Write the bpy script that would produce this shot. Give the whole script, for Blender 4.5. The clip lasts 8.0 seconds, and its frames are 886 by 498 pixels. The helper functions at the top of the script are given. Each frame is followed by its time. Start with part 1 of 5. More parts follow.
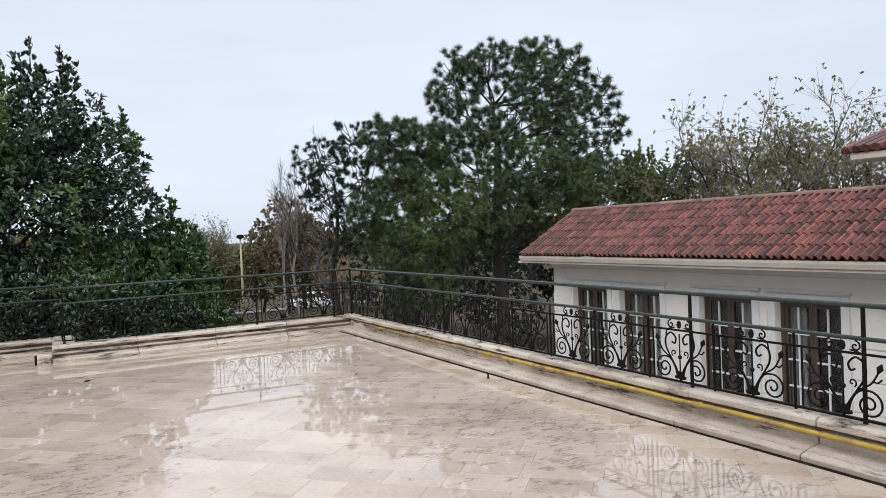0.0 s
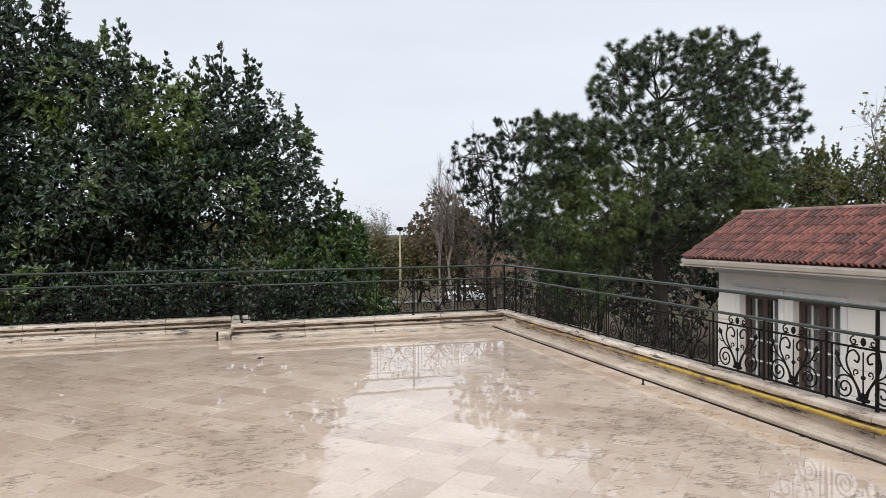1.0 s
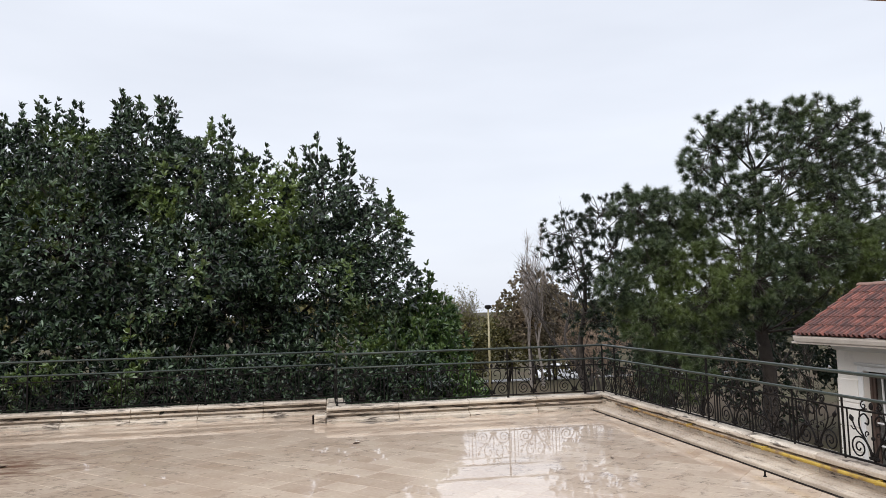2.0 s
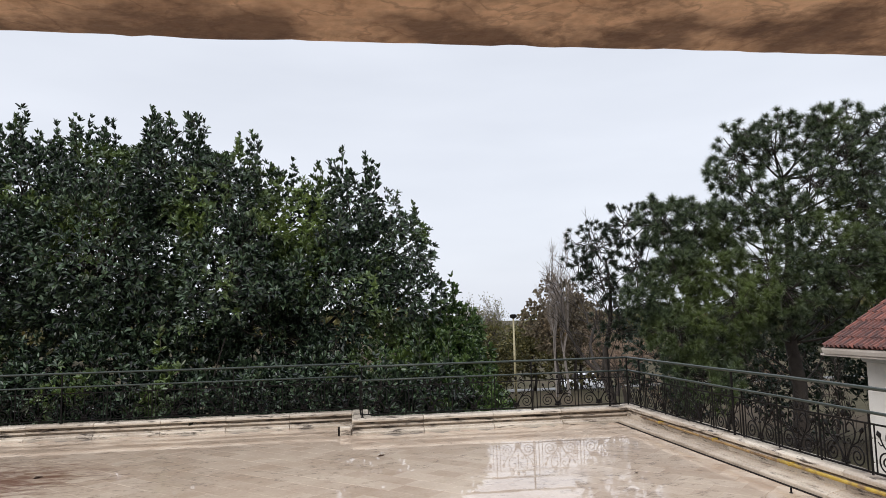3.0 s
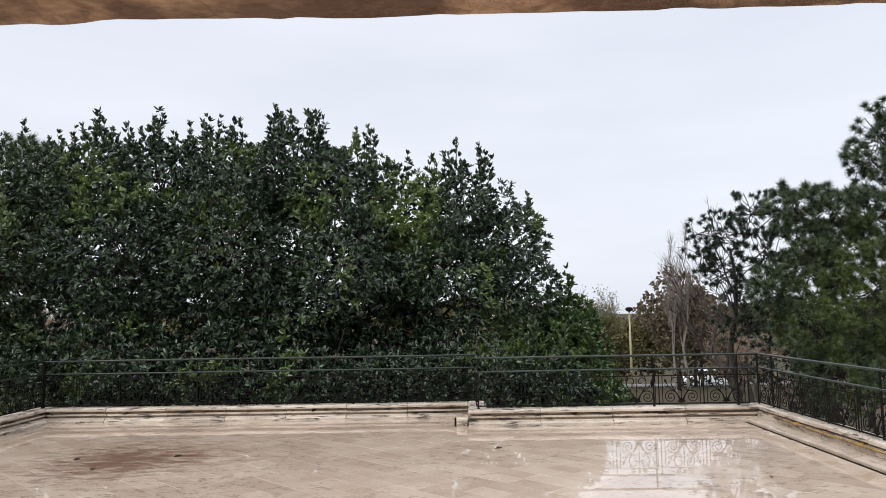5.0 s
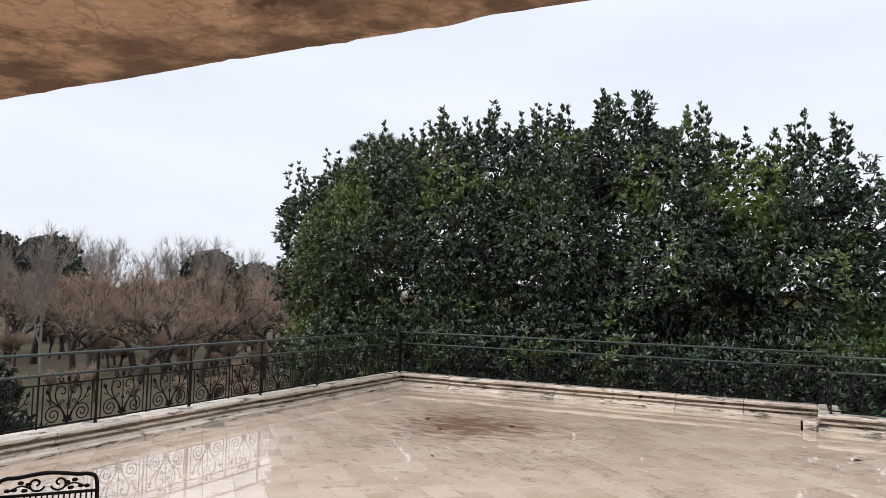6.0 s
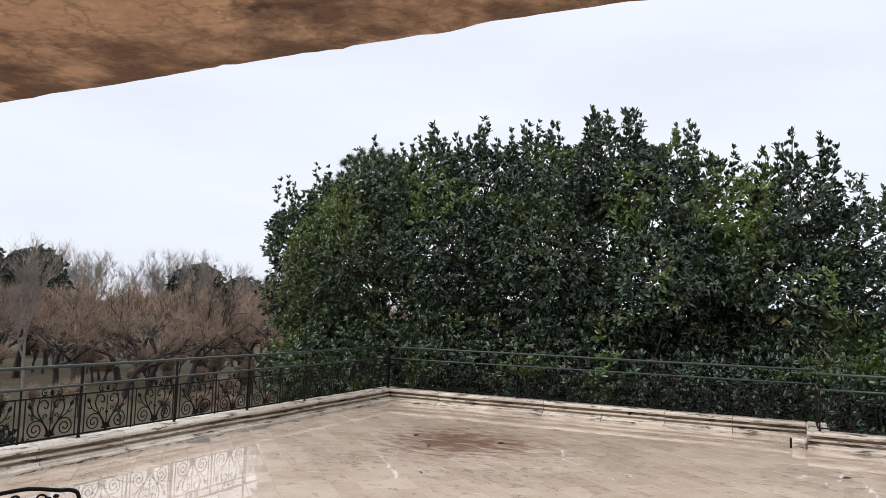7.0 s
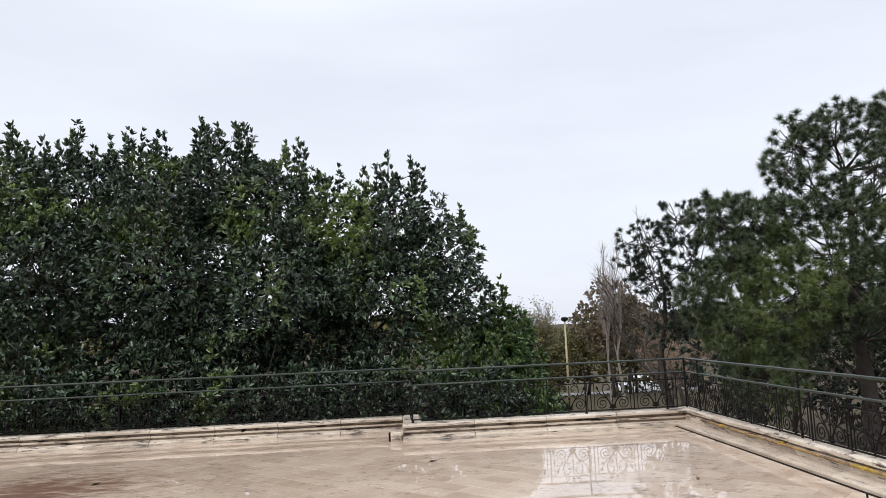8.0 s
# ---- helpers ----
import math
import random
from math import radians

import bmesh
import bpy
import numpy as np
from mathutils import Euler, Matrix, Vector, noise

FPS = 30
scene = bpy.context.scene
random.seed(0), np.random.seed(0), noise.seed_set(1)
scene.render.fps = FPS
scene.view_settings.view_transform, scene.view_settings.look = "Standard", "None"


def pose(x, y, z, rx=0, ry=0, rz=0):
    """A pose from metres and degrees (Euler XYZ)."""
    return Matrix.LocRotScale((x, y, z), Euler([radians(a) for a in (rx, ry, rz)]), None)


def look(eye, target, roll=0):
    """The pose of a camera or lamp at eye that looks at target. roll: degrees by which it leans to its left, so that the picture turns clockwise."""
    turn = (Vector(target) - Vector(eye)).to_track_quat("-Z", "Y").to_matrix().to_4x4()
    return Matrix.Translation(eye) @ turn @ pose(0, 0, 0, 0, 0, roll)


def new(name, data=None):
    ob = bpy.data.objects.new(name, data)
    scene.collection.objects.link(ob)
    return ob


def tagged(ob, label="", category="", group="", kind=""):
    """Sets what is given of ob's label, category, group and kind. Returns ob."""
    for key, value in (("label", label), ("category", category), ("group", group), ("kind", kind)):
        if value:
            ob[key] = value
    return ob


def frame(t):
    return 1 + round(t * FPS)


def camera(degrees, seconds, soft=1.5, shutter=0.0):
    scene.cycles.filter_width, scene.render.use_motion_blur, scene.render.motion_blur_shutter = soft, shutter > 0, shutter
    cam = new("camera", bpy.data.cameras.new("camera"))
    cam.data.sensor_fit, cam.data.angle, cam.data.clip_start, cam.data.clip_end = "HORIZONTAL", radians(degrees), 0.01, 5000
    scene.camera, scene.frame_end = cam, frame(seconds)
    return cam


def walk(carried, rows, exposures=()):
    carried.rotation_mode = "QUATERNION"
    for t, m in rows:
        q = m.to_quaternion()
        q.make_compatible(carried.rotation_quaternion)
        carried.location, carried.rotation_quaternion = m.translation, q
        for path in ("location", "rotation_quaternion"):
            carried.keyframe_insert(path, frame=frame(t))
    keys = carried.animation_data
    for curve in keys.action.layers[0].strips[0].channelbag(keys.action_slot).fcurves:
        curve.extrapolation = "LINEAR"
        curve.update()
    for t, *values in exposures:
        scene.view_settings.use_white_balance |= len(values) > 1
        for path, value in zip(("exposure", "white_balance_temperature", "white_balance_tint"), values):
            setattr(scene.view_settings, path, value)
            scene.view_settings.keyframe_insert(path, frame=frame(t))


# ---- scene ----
cam = camera(63.6, 8.0, 0.8)

PATH = [
    (0, (6.903, -11.937, 1.575), (7.874, -10.189, 1.525), -2.4),
    (0.2, (6.904, -11.946, 1.598), (7.655, -10.093, 1.54), -1.1),
    (0.5, (6.884, -11.93, 1.59), (7.475, -10.019, 1.551), -0.9),
    (1, (6.894, -11.933, 1.586), (7.469, -10.018, 1.536), -0.6),
    (1.5, (6.871, -11.91, 1.594), (7.385, -9.978, 1.545), -1.4),
    (2, (6.815, -11.82, 1.636), (7.159, -9.857, 1.806), -1.5),
    (2.1, (6.806, -11.855, 1.652), (7.11, -9.892, 1.872), -1.45),
    (2.2, (6.792, -11.923, 1.684), (7.07, -9.96, 1.946), -1.4),
    (3.3, (6.869, -11.901, 1.703), (7.149, -9.929, 1.882), -1.7),
    (3.5, (6.895, -11.866, 1.677), (7.236, -9.903, 1.859), -2.3),
    (4, (6.883, -11.875, 1.698), (7.28, -9.926, 1.907), -2.8),
    (4.5, (6.89, -11.89, 1.72), (7.281, -9.939, 1.926), -3.0),
    (4.9, (6.814, -11.842, 1.683), (7.013, -9.86, 1.856), -2.2),
    (5, (6.758, -11.83, 1.701), (6.724, -9.838, 1.88), -1.0),
    (5.2, (6.722, -11.83, 1.701), (6.313, -9.878, 1.853), 0.2),
    (6.3, (6.668, -11.867, 1.678), (5.764, -10.089, 1.824), 1.5),
    (6.5, (6.618, -11.866, 1.688), (5.723, -10.084, 1.841), 1.7),
    (7, (6.671, -11.838, 1.674), (5.808, -10.043, 1.853), 1.7),
    (7.2, (6.753, -11.848, 1.704), (6.007, -10.005, 1.916), 2.0),
    (7.3, (6.826, -11.809, 1.688), (6.195, -9.924, 1.91), 1.8),
    (7.4, (6.847, -11.766, 1.703), (6.410, -9.827, 1.926), 0.2),
    (7.5, (7.016, -11.708, 1.706), (6.814, -9.73, 1.919), -0.9),
    (7.6, (6.886, -11.741, 1.685), (6.853, -9.751, 1.873), -2.3),
    (7.7, (7.002, -11.837, 1.702), (7.025, -9.844, 1.865), -2.7),
    (8, (6.867, -11.757, 1.674), (7.006, -9.774, 1.887), -2.5),
]
EXPOSURES = [(0, 0.08, 6240, 7.5), (0.5, 0.08, 6470, 8.5), (1.0, 0.08, 6570, 9), (1.5, 0.08, 6600, 9), (2.0, 0.16, 6560, 9), (2.2, 0.05, 6600, 9), (3.5, 0.09, 6560, 9.5), (4.0, -0.03, 6660, 10), (4.5, -0.07, 6670, 10), (5.0, 0.13, 6560, 9.5), (5.2, 0.15, 6540, 9),
             (6.5, 0.24, 6560, 9), (7.0, 0.22, 6530, 9), (7.5, 0.18, 6600, 9), (8, 0.17, 6540, 9.5)]
walk(cam, [(t, look(eye, target, roll)) for t, eye, target, roll in PATH], EXPOSURES)

# ---- light ----
world = bpy.data.worlds.new("overcast_sky")
scene.world = world
world.use_nodes = True
wn, wl = world.node_tree.nodes, world.node_tree.links
wn.clear()
w_out = wn.new("ShaderNodeOutputWorld")
w_bg = wn.new("ShaderNodeBackground")
w_sky = wn.new("ShaderNodeTexSky")
w_sky.sky_type = "NISHITA"
w_sky.sun_disc = False
w_sky.sun_elevation = radians(35)
w_sky.sun_rotation = radians(227)
w_sky.air_density, w_sky.dust_density = 1.0, 3.0
w_dim = wn.new("ShaderNodeVectorMath")
w_dim.operation = "SCALE"
w_dim.inputs["Scale"].default_value = 0.10
w_co = wn.new("ShaderNodeTexCoord")
w_map = wn.new("ShaderNodeMapping")
w_map.inputs["Scale"].default_value = (1.0, 1.0, 4.5)
w_noise = wn.new("ShaderNodeTexNoise")
w_noise.inputs["Scale"].default_value = 1.6
w_noise.inputs["Detail"].default_value = 4.0
w_ramp = wn.new("ShaderNodeValToRGB")
w_ramp.color_ramp.elements[0].position = 0.3
w_ramp.color_ramp.elements[0].color = (0.73, 0.77, 0.87, 1)
w_ramp.color_ramp.elements[1].position = 0.72
w_ramp.color_ramp.elements[1].color = (0.86, 0.90, 1.0, 1)
w_mix = wn.new("ShaderNodeMixRGB")
w_mix.inputs["Fac"].default_value = 0.9
wl.new(w_co.outputs["Generated"], w_map.inputs["Vector"])
wl.new(w_map.outputs["Vector"], w_noise.inputs["Vector"])
wl.new(w_noise.outputs["Fac"], w_ramp.inputs["Fac"])
wl.new(w_sky.outputs["Color"], w_dim.inputs[0])
wl.new(w_dim.outputs["Vector"], w_mix.inputs["Color1"])
wl.new(w_ramp.outputs["Color"], w_mix.inputs["Color2"])
w_sep = wn.new("ShaderNodeSeparateXYZ")
w_up = wn.new("ShaderNodeMapRange")
w_up.inputs["From Min"].default_value, w_up.inputs["From Max"].default_value = 0.40, 1.0
w_up.inputs["To Min"].default_value, w_up.inputs["To Max"].default_value = 1.0, 2.3
wl.new(w_co.outputs["Generated"], w_sep.inputs["Vector"])
wl.new(w_sep.outputs["Z"], w_up.inputs["Value"])
wl.new(w_up.outputs["Result"], w_bg.inputs["Strength"])
wl.new(w_mix.outputs["Color"], w_bg.inputs["Color"])
wl.new(w_bg.outputs["Background"], w_out.inputs["Surface"])

sun_data = bpy.data.lights.new("sun", "SUN")
sun_data.energy, sun_data.angle, sun_data.color = 1.1, radians(25), (1.0, 0.97, 0.93)
sun = new("sun", sun_data)
sun.matrix_world = look((-22, -32, 26), (6, -6, 0))


# ---- materials ----
def mat(name, dark, light, rough=0.6, scale=6.0, fine=60.0, bump=0.2, metal=0.0, vary=0.0, island=False,
        wet=0.0, stain=None, stain_scale=0.8, stain_at=(0.5, 0.65), spec=0.5, bump_far=0.01, stretch=None):
    """Two-scale mottled surface between two base colours; vary: piece-to-piece change; wet: water film; stain: colour of blotches."""
    m = bpy.data.materials.new(name)
    m.use_nodes = True
    n, l = m.node_tree.nodes, m.node_tree.links
    b = n["Principled BSDF"]
    co = n.new("ShaderNodeTexCoord")
    geo = n.new("ShaderNodeNewGeometry")
    a = n.new("ShaderNodeTexNoise")
    a.inputs["Scale"].default_value, a.inputs["Detail"].default_value = scale, 5
    f = n.new("ShaderNodeTexNoise")
    f.inputs["Scale"].default_value, f.inputs["Detail"].default_value = fine, 4
    l.new(geo.outputs["Position"], a.inputs["Vector"])
    l.new(geo.outputs["Position"], f.inputs["Vector"])
    mx = n.new("ShaderNodeMath")
    mx.operation = "MULTIPLY_ADD"
    mx.inputs[1].default_value = 0.6
    l.new(a.outputs["Fac"], mx.inputs[0])
    m2 = n.new("ShaderNodeMath")
    m2.operation = "MULTIPLY"
    m2.inputs[1].default_value = 0.4
    l.new(f.outputs["Fac"], m2.inputs[0])
    l.new(m2.outputs[0], mx.inputs[2])
    fac = mx.outputs[0]
    if vary:
        rnd = n.new("ShaderNodeObjectInfo").outputs["Random"] if not island else geo.outputs["Random Per Island"]
        mr = n.new("ShaderNodeMath")
        mr.operation = "MULTIPLY_ADD"
        mr.inputs[1].default_value = vary
        l.new(rnd, mr.inputs[0])
        sub = n.new("ShaderNodeMath")
        sub.operation = "SUBTRACT"
        l.new(fac, sub.inputs[0])
        sub.inputs[1].default_value = vary / 2
        l.new(sub.outputs[0], mr.inputs[2])
        fac = mr.outputs[0]
    ramp = n.new("ShaderNodeValToRGB")
    ramp.color_ramp.elements[0].position, ramp.color_ramp.elements[0].color = 0.3, (*dark, 1)
    ramp.color_ramp.elements[1].position, ramp.color_ramp.elements[1].color = 0.7, (*light, 1)
    l.new(fac, ramp.inputs["Fac"])
    colour = ramp.outputs["Color"]
    if stain:
        s = n.new("ShaderNodeTexNoise")
        s.inputs["Scale"].default_value, s.inputs["Detail"].default_value, s.inputs["Roughness"].default_value = stain_scale, 8, 0.7
        l.new(geo.outputs["Position"], s.inputs["Vector"])
        if stretch:
            st = n.new("ShaderNodeMapping")
            st.inputs["Scale"].default_value = stretch
            l.new(geo.outputs["Position"], st.inputs["Vector"])
            l.new(st.outputs["Vector"], s.inputs["Vector"])
        r = n.new("ShaderNodeMapRange")
        r.inputs["From Min"].default_value, r.inputs["From Max"].default_value = stain_at
        l.new(s.outputs["Fac"], r.inputs["Value"])
        mixc = n.new("ShaderNodeMixRGB")
        mixc.inputs["Color2"].default_value = (*stain, 1)
        l.new(r.outputs["Result"], mixc.inputs["Fac"])
        l.new(colour, mixc.inputs["Color1"])
        colour = mixc.outputs["Color"]
    l.new(colour, b.inputs["Base Color"])
    b.inputs["Roughness"].default_value = rough
    b.inputs["Metallic"].default_value = metal
    b.inputs["Specular IOR Level"].default_value = spec
    if bump:
        bp = n.new("ShaderNodeBump")
        bp.inputs["Strength"].default_value, bp.inputs["Distance"].default_value = bump, bump_far
        l.new(fac if not vary else mx.outputs[0], bp.inputs["Height"])
        l.new(bp.outputs["Normal"], b.inputs["Normal"])
    if wet:
        b.inputs["Coat Weight"].default_value = wet
        b.inputs["Coat IOR"].default_value = 1.33
        b.inputs["Coat Roughness"].default_value = 0.08
    return m


def leaf_mat(name, dark, light, fresh=None, rough=0.42, fresh_scale=0.45, through_light=0.25, boughs=()):
    """Leaves: each leaf its own shade between dark and light; fresh: colour of young growth in drifts; boughs: (place, reach) of young boughs."""
    m = bpy.data.materials.new(name)
    m.use_nodes = True
    n, l = m.node_tree.nodes, m.node_tree.links
    b, out = n["Principled BSDF"], n["Material Output"]
    geo = n.new("ShaderNodeNewGeometry")
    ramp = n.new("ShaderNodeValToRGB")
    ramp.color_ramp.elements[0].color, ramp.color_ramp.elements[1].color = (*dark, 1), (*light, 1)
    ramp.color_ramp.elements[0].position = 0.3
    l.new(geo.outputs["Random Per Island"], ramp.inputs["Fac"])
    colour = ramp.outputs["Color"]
    if fresh:
        s = n.new("ShaderNodeTexNoise")
        s.inputs["Scale"].default_value, s.inputs["Detail"].default_value = fresh_scale, 3
        l.new(geo.outputs["Position"], s.inputs["Vector"])
        r = n.new("ShaderNodeMapRange")
        r.inputs["From Min"].default_value, r.inputs["From Max"].default_value = 0.55, 0.74
        young = s.outputs["Fac"]
        for place, reach in boughs:
            d = n.new("ShaderNodeVectorMath")
            d.operation = "DISTANCE"
            d.inputs[1].default_value = place
            l.new(geo.outputs["Position"], d.inputs[0])
            near_by = n.new("ShaderNodeMapRange")
            near_by.inputs["From Min"].default_value, near_by.inputs["From Max"].default_value = reach, reach * 0.3
            near_by.inputs["To Max"].default_value = 0.17
            l.new(d.outputs["Value"], near_by.inputs["Value"])
            add = n.new("ShaderNodeMath")
            add.operation = "ADD"
            l.new(young, add.inputs[0])
            l.new(near_by.outputs["Result"], add.inputs[1])
            young = add.outputs[0]
        l.new(young, r.inputs["Value"])
        mixc = n.new("ShaderNodeMixRGB")
        mixc.inputs["Color2"].default_value = (*fresh, 1)
        l.new(r.outputs["Result"], mixc.inputs["Fac"])
        l.new(colour, mixc.inputs["Color1"])
        colour = mixc.outputs["Color"]
    l.new(colour, b.inputs["Base Color"])
    b.inputs["Roughness"].default_value = rough
    b.inputs["Specular IOR Level"].default_value = 0.65
    tr = n.new("ShaderNodeBsdfTranslucent")
    l.new(colour, tr.inputs["Color"])
    mx = n.new("ShaderNodeMixShader")
    mx.inputs["Fac"].default_value = through_light
    l.new(b.outputs["BSDF"], mx.inputs[1])
    l.new(tr.outputs["BSDF"], mx.inputs[2])
    l.new(mx.outputs["Shader"], out.inputs["Surface"])
    return m


def floor_mat():
    """Honed travertine under a thin, uneven film of rain water, with a rusty stain of leaf litter."""
    m = mat("wet_travertine", (0.465, 0.335, 0.235), (0.68, 0.54, 0.41), rough=0.5, scale=2.2, fine=28, bump=0.05, vary=0.26,
            wet=1.0, stain=(0.40, 0.30, 0.215), stain_scale=0.55, stain_at=(0.52, 0.75), bump_far=0.004)
    n, l = m.node_tree.nodes, m.node_tree.links
    b = n["Principled BSDF"]
    geo = n.new("ShaderNodeNewGeometry")
    # veins and pits of the stone: short dark cracks that gather in drifts
    mp = n.new("ShaderNodeMapping")
    mp.inputs["Rotation"].default_value = (0, 0, radians(14))
    mp.inputs["Scale"].default_value = (1.0, 2.6, 1.0)
    l.new(geo.outputs["Position"], mp.inputs["Vector"])
    v = n.new("ShaderNodeTexNoise")
    v.inputs["Scale"].default_value, v.inputs["Detail"].default_value, v.inputs["Roughness"].default_value = 3.4, 7, 0.68
    l.new(mp.outputs["Vector"], v.inputs["Vector"])
    mid = n.new("ShaderNodeMath")
    mid.operation = "SUBTRACT"
    mid.inputs[1].default_value = 0.52
    l.new(v.outputs["Fac"], mid.inputs[0])
    gap = n.new("ShaderNodeMath")
    gap.operation = "ABSOLUTE"
    l.new(mid.outputs[0], gap.inputs[0])
    line = n.new("ShaderNodeMapRange")
    line.inputs["From Min"].default_value, line.inputs["From Max"].default_value = 0.030, 0.010
    l.new(gap.outputs[0], line.inputs["Value"])
    dash = n.new("ShaderNodeTexNoise")
    dash.inputs["Scale"].default_value, dash.inputs["Detail"].default_value = 5.5, 4
    l.new(geo.outputs["Position"], dash.inputs["Vector"])
    drift = n.new("ShaderNodeTexNoise")
    drift.inputs["Scale"].default_value, drift.inputs["Detail"].default_value = 0.55, 3
    l.new(geo.outputs["Position"], drift.inputs["Vector"])
    both = n.new("ShaderNodeMath")
    both.operation = "MULTIPLY_ADD"
    both.inputs[1].default_value = 0.7
    l.new(drift.outputs["Fac"], both.inputs[0])
    l.new(dash.outputs["Fac"], both.inputs[2])
    some = n.new("ShaderNodeMapRange")
    some.inputs["From Min"].default_value, some.inputs["From Max"].default_value, some.inputs["To Max"].default_value = 0.885, 0.98, 0.72
    l.new(both.outputs[0], some.inputs["Value"])
    vr = n.new("ShaderNodeMath")
    vr.operation = "MULTIPLY"
    l.new(line.outputs["Result"], vr.inputs[0])
    l.new(some.outputs["Result"], vr.inputs[1])
    old = b.inputs["Base Color"].links[0].from_socket
    mixv = n.new("ShaderNodeMixRGB")
    mixv.inputs["Color2"].default_value = (0.13, 0.078, 0.046, 1)
    l.new(vr.outputs[0], mixv.inputs["Fac"])
    l.new(old, mixv.inputs["Color1"])
    # litter stain round one spot
    d = n.new("ShaderNodeVectorMath")
    d.operation = "DISTANCE"
    d.inputs[1].default_value = (2.75, -3.1, 0)
    l.new(geo.outputs["Position"], d.inputs[0])
    s2 = n.new("ShaderNodeTexNoise")
    s2.inputs["Scale"].default_value, s2.inputs["Detail"].default_value, s2.inputs["Roughness"].default_value = 3.2, 10, 0.66
    l.new(mp.outputs["Vector"], s2.inputs["Vector"])
    add = n.new("ShaderNodeMath")
    add.operation = "MULTIPLY_ADD"
    add.inputs[1].default_value = 5.0
    l.new(s2.outputs["Fac"], add.inputs[0])
    l.new(d.outputs["Value"], add.inputs[2])
    dr = n.new("ShaderNodeMapRange")
    dr.inputs["From Min"].default_value, dr.inputs["From Max"].default_value = 3.75, 2.75
    dr.inputs["To Max"].default_value = 0.9
    l.new(add.outputs[0], dr.inputs["Value"])
    mixs = n.new("ShaderNodeMixRGB")
    mixs.inputs["Color2"].default_value = (0.165, 0.062, 0.030, 1)
    l.new(dr.outputs["Result"], mixs.inputs["Fac"])
    l.new(mixv.outputs["Color"], mixs.inputs["Color1"])
    l.new(mixs.outputs["Color"], b.inputs["Base Color"])
    # the film of water: smooth in pools, broken where the stone stands out of it
    w = n.new("ShaderNodeTexNoise")
    w.inputs["Scale"].default_value, w.inputs["Detail"].default_value, w.inputs["Roughness"].default_value = 0.9, 8, 0.62
    l.new(geo.outputs["Position"], w.inputs["Vector"])
    wr = n.new("ShaderNodeMapRange")
    wr.inputs["From Min"].default_value, wr.inputs["From Max"].default_value = 0.50, 0.70
    wr.inputs["To Min"].default_value, wr.inputs["To Max"].default_value = 0.008, 0.15
    l.new(w.outputs["Fac"], wr.inputs["Value"])
    l.new(wr.outputs["Result"], b.inputs["Coat Roughness"])
    rip = n.new("ShaderNodeTexNoise")
    rip.inputs["Scale"].default_value, rip.inputs["Detail"].default_value = 5.0, 3
    l.new(geo.outputs["Position"], rip.inputs["Vector"])
    bp = n.new("ShaderNodeBump")
    bp.inputs["Strength"].default_value, bp.inputs["Distance"].default_value = 0.03, 0.01
    l.new(rip.outputs["Fac"], bp.inputs["Height"])
    l.new(bp.outputs["Normal"], b.inputs["Coat Normal"])
    b.inputs["Coat IOR"].default_value = 1.55
    return m


M_FLOOR = floor_mat()
M_GROUT = mat("grout", (0.16, 0.13, 0.10), (0.24, 0.20, 0.16), 0.7, wet=0.6)
M_CAP = mat("parapet_stone", (0.38, 0.305, 0.235), (0.68, 0.59, 0.48), 0.6, 3.0, 40, 0.3, vary=0.25, stain=(0.060, 0.042, 0.030),
            stain_scale=5, stain_at=(0.525, 0.62), wet=0.2, stretch=(0.6, 0.6, 5))
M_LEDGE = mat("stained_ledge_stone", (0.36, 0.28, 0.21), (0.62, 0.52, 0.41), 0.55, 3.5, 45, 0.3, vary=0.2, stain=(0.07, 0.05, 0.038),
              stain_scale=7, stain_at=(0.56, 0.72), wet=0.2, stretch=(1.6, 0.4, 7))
M_IRON = mat("painted_iron", (0.007, 0.006, 0.006), (0.018, 0.016, 0.015), 0.55, 20, 150, 0.2, spec=0.06)
M_RUSTY = mat("rusted_pipe_paint", (0.20, 0.11, 0.045), (0.40, 0.25, 0.09), 0.7, 8, 80, 0.2, stain=(0.08, 0.045, 0.03), stain_scale=5, stain_at=(0.48, 0.62))
M_RAIL = mat("green_black_rail_paint", (0.012, 0.018, 0.014), (0.038, 0.050, 0.040), 0.45, 12, 120, 0.15, wet=0.3, spec=0.4)
M_PIPE = mat("yellow_pipe_paint", (0.38, 0.235, 0.03), (0.56, 0.39, 0.07), 0.5, 10, 80, 0.1, stain=(0.22, 0.13, 0.06), stain_scale=4, stain_at=(0.5, 0.62))
M_SOFFIT = mat("weathered_soffit", (0.50, 0.30, 0.175), (0.92, 0.65, 0.43), 0.75, 4.0, 45, 1.0, stain=(0.12, 0.065, 0.038), stain_scale=4.2,
               stain_at=(0.52, 0.66), bump_far=0.012, stretch=(0.8, 0.8, 1))


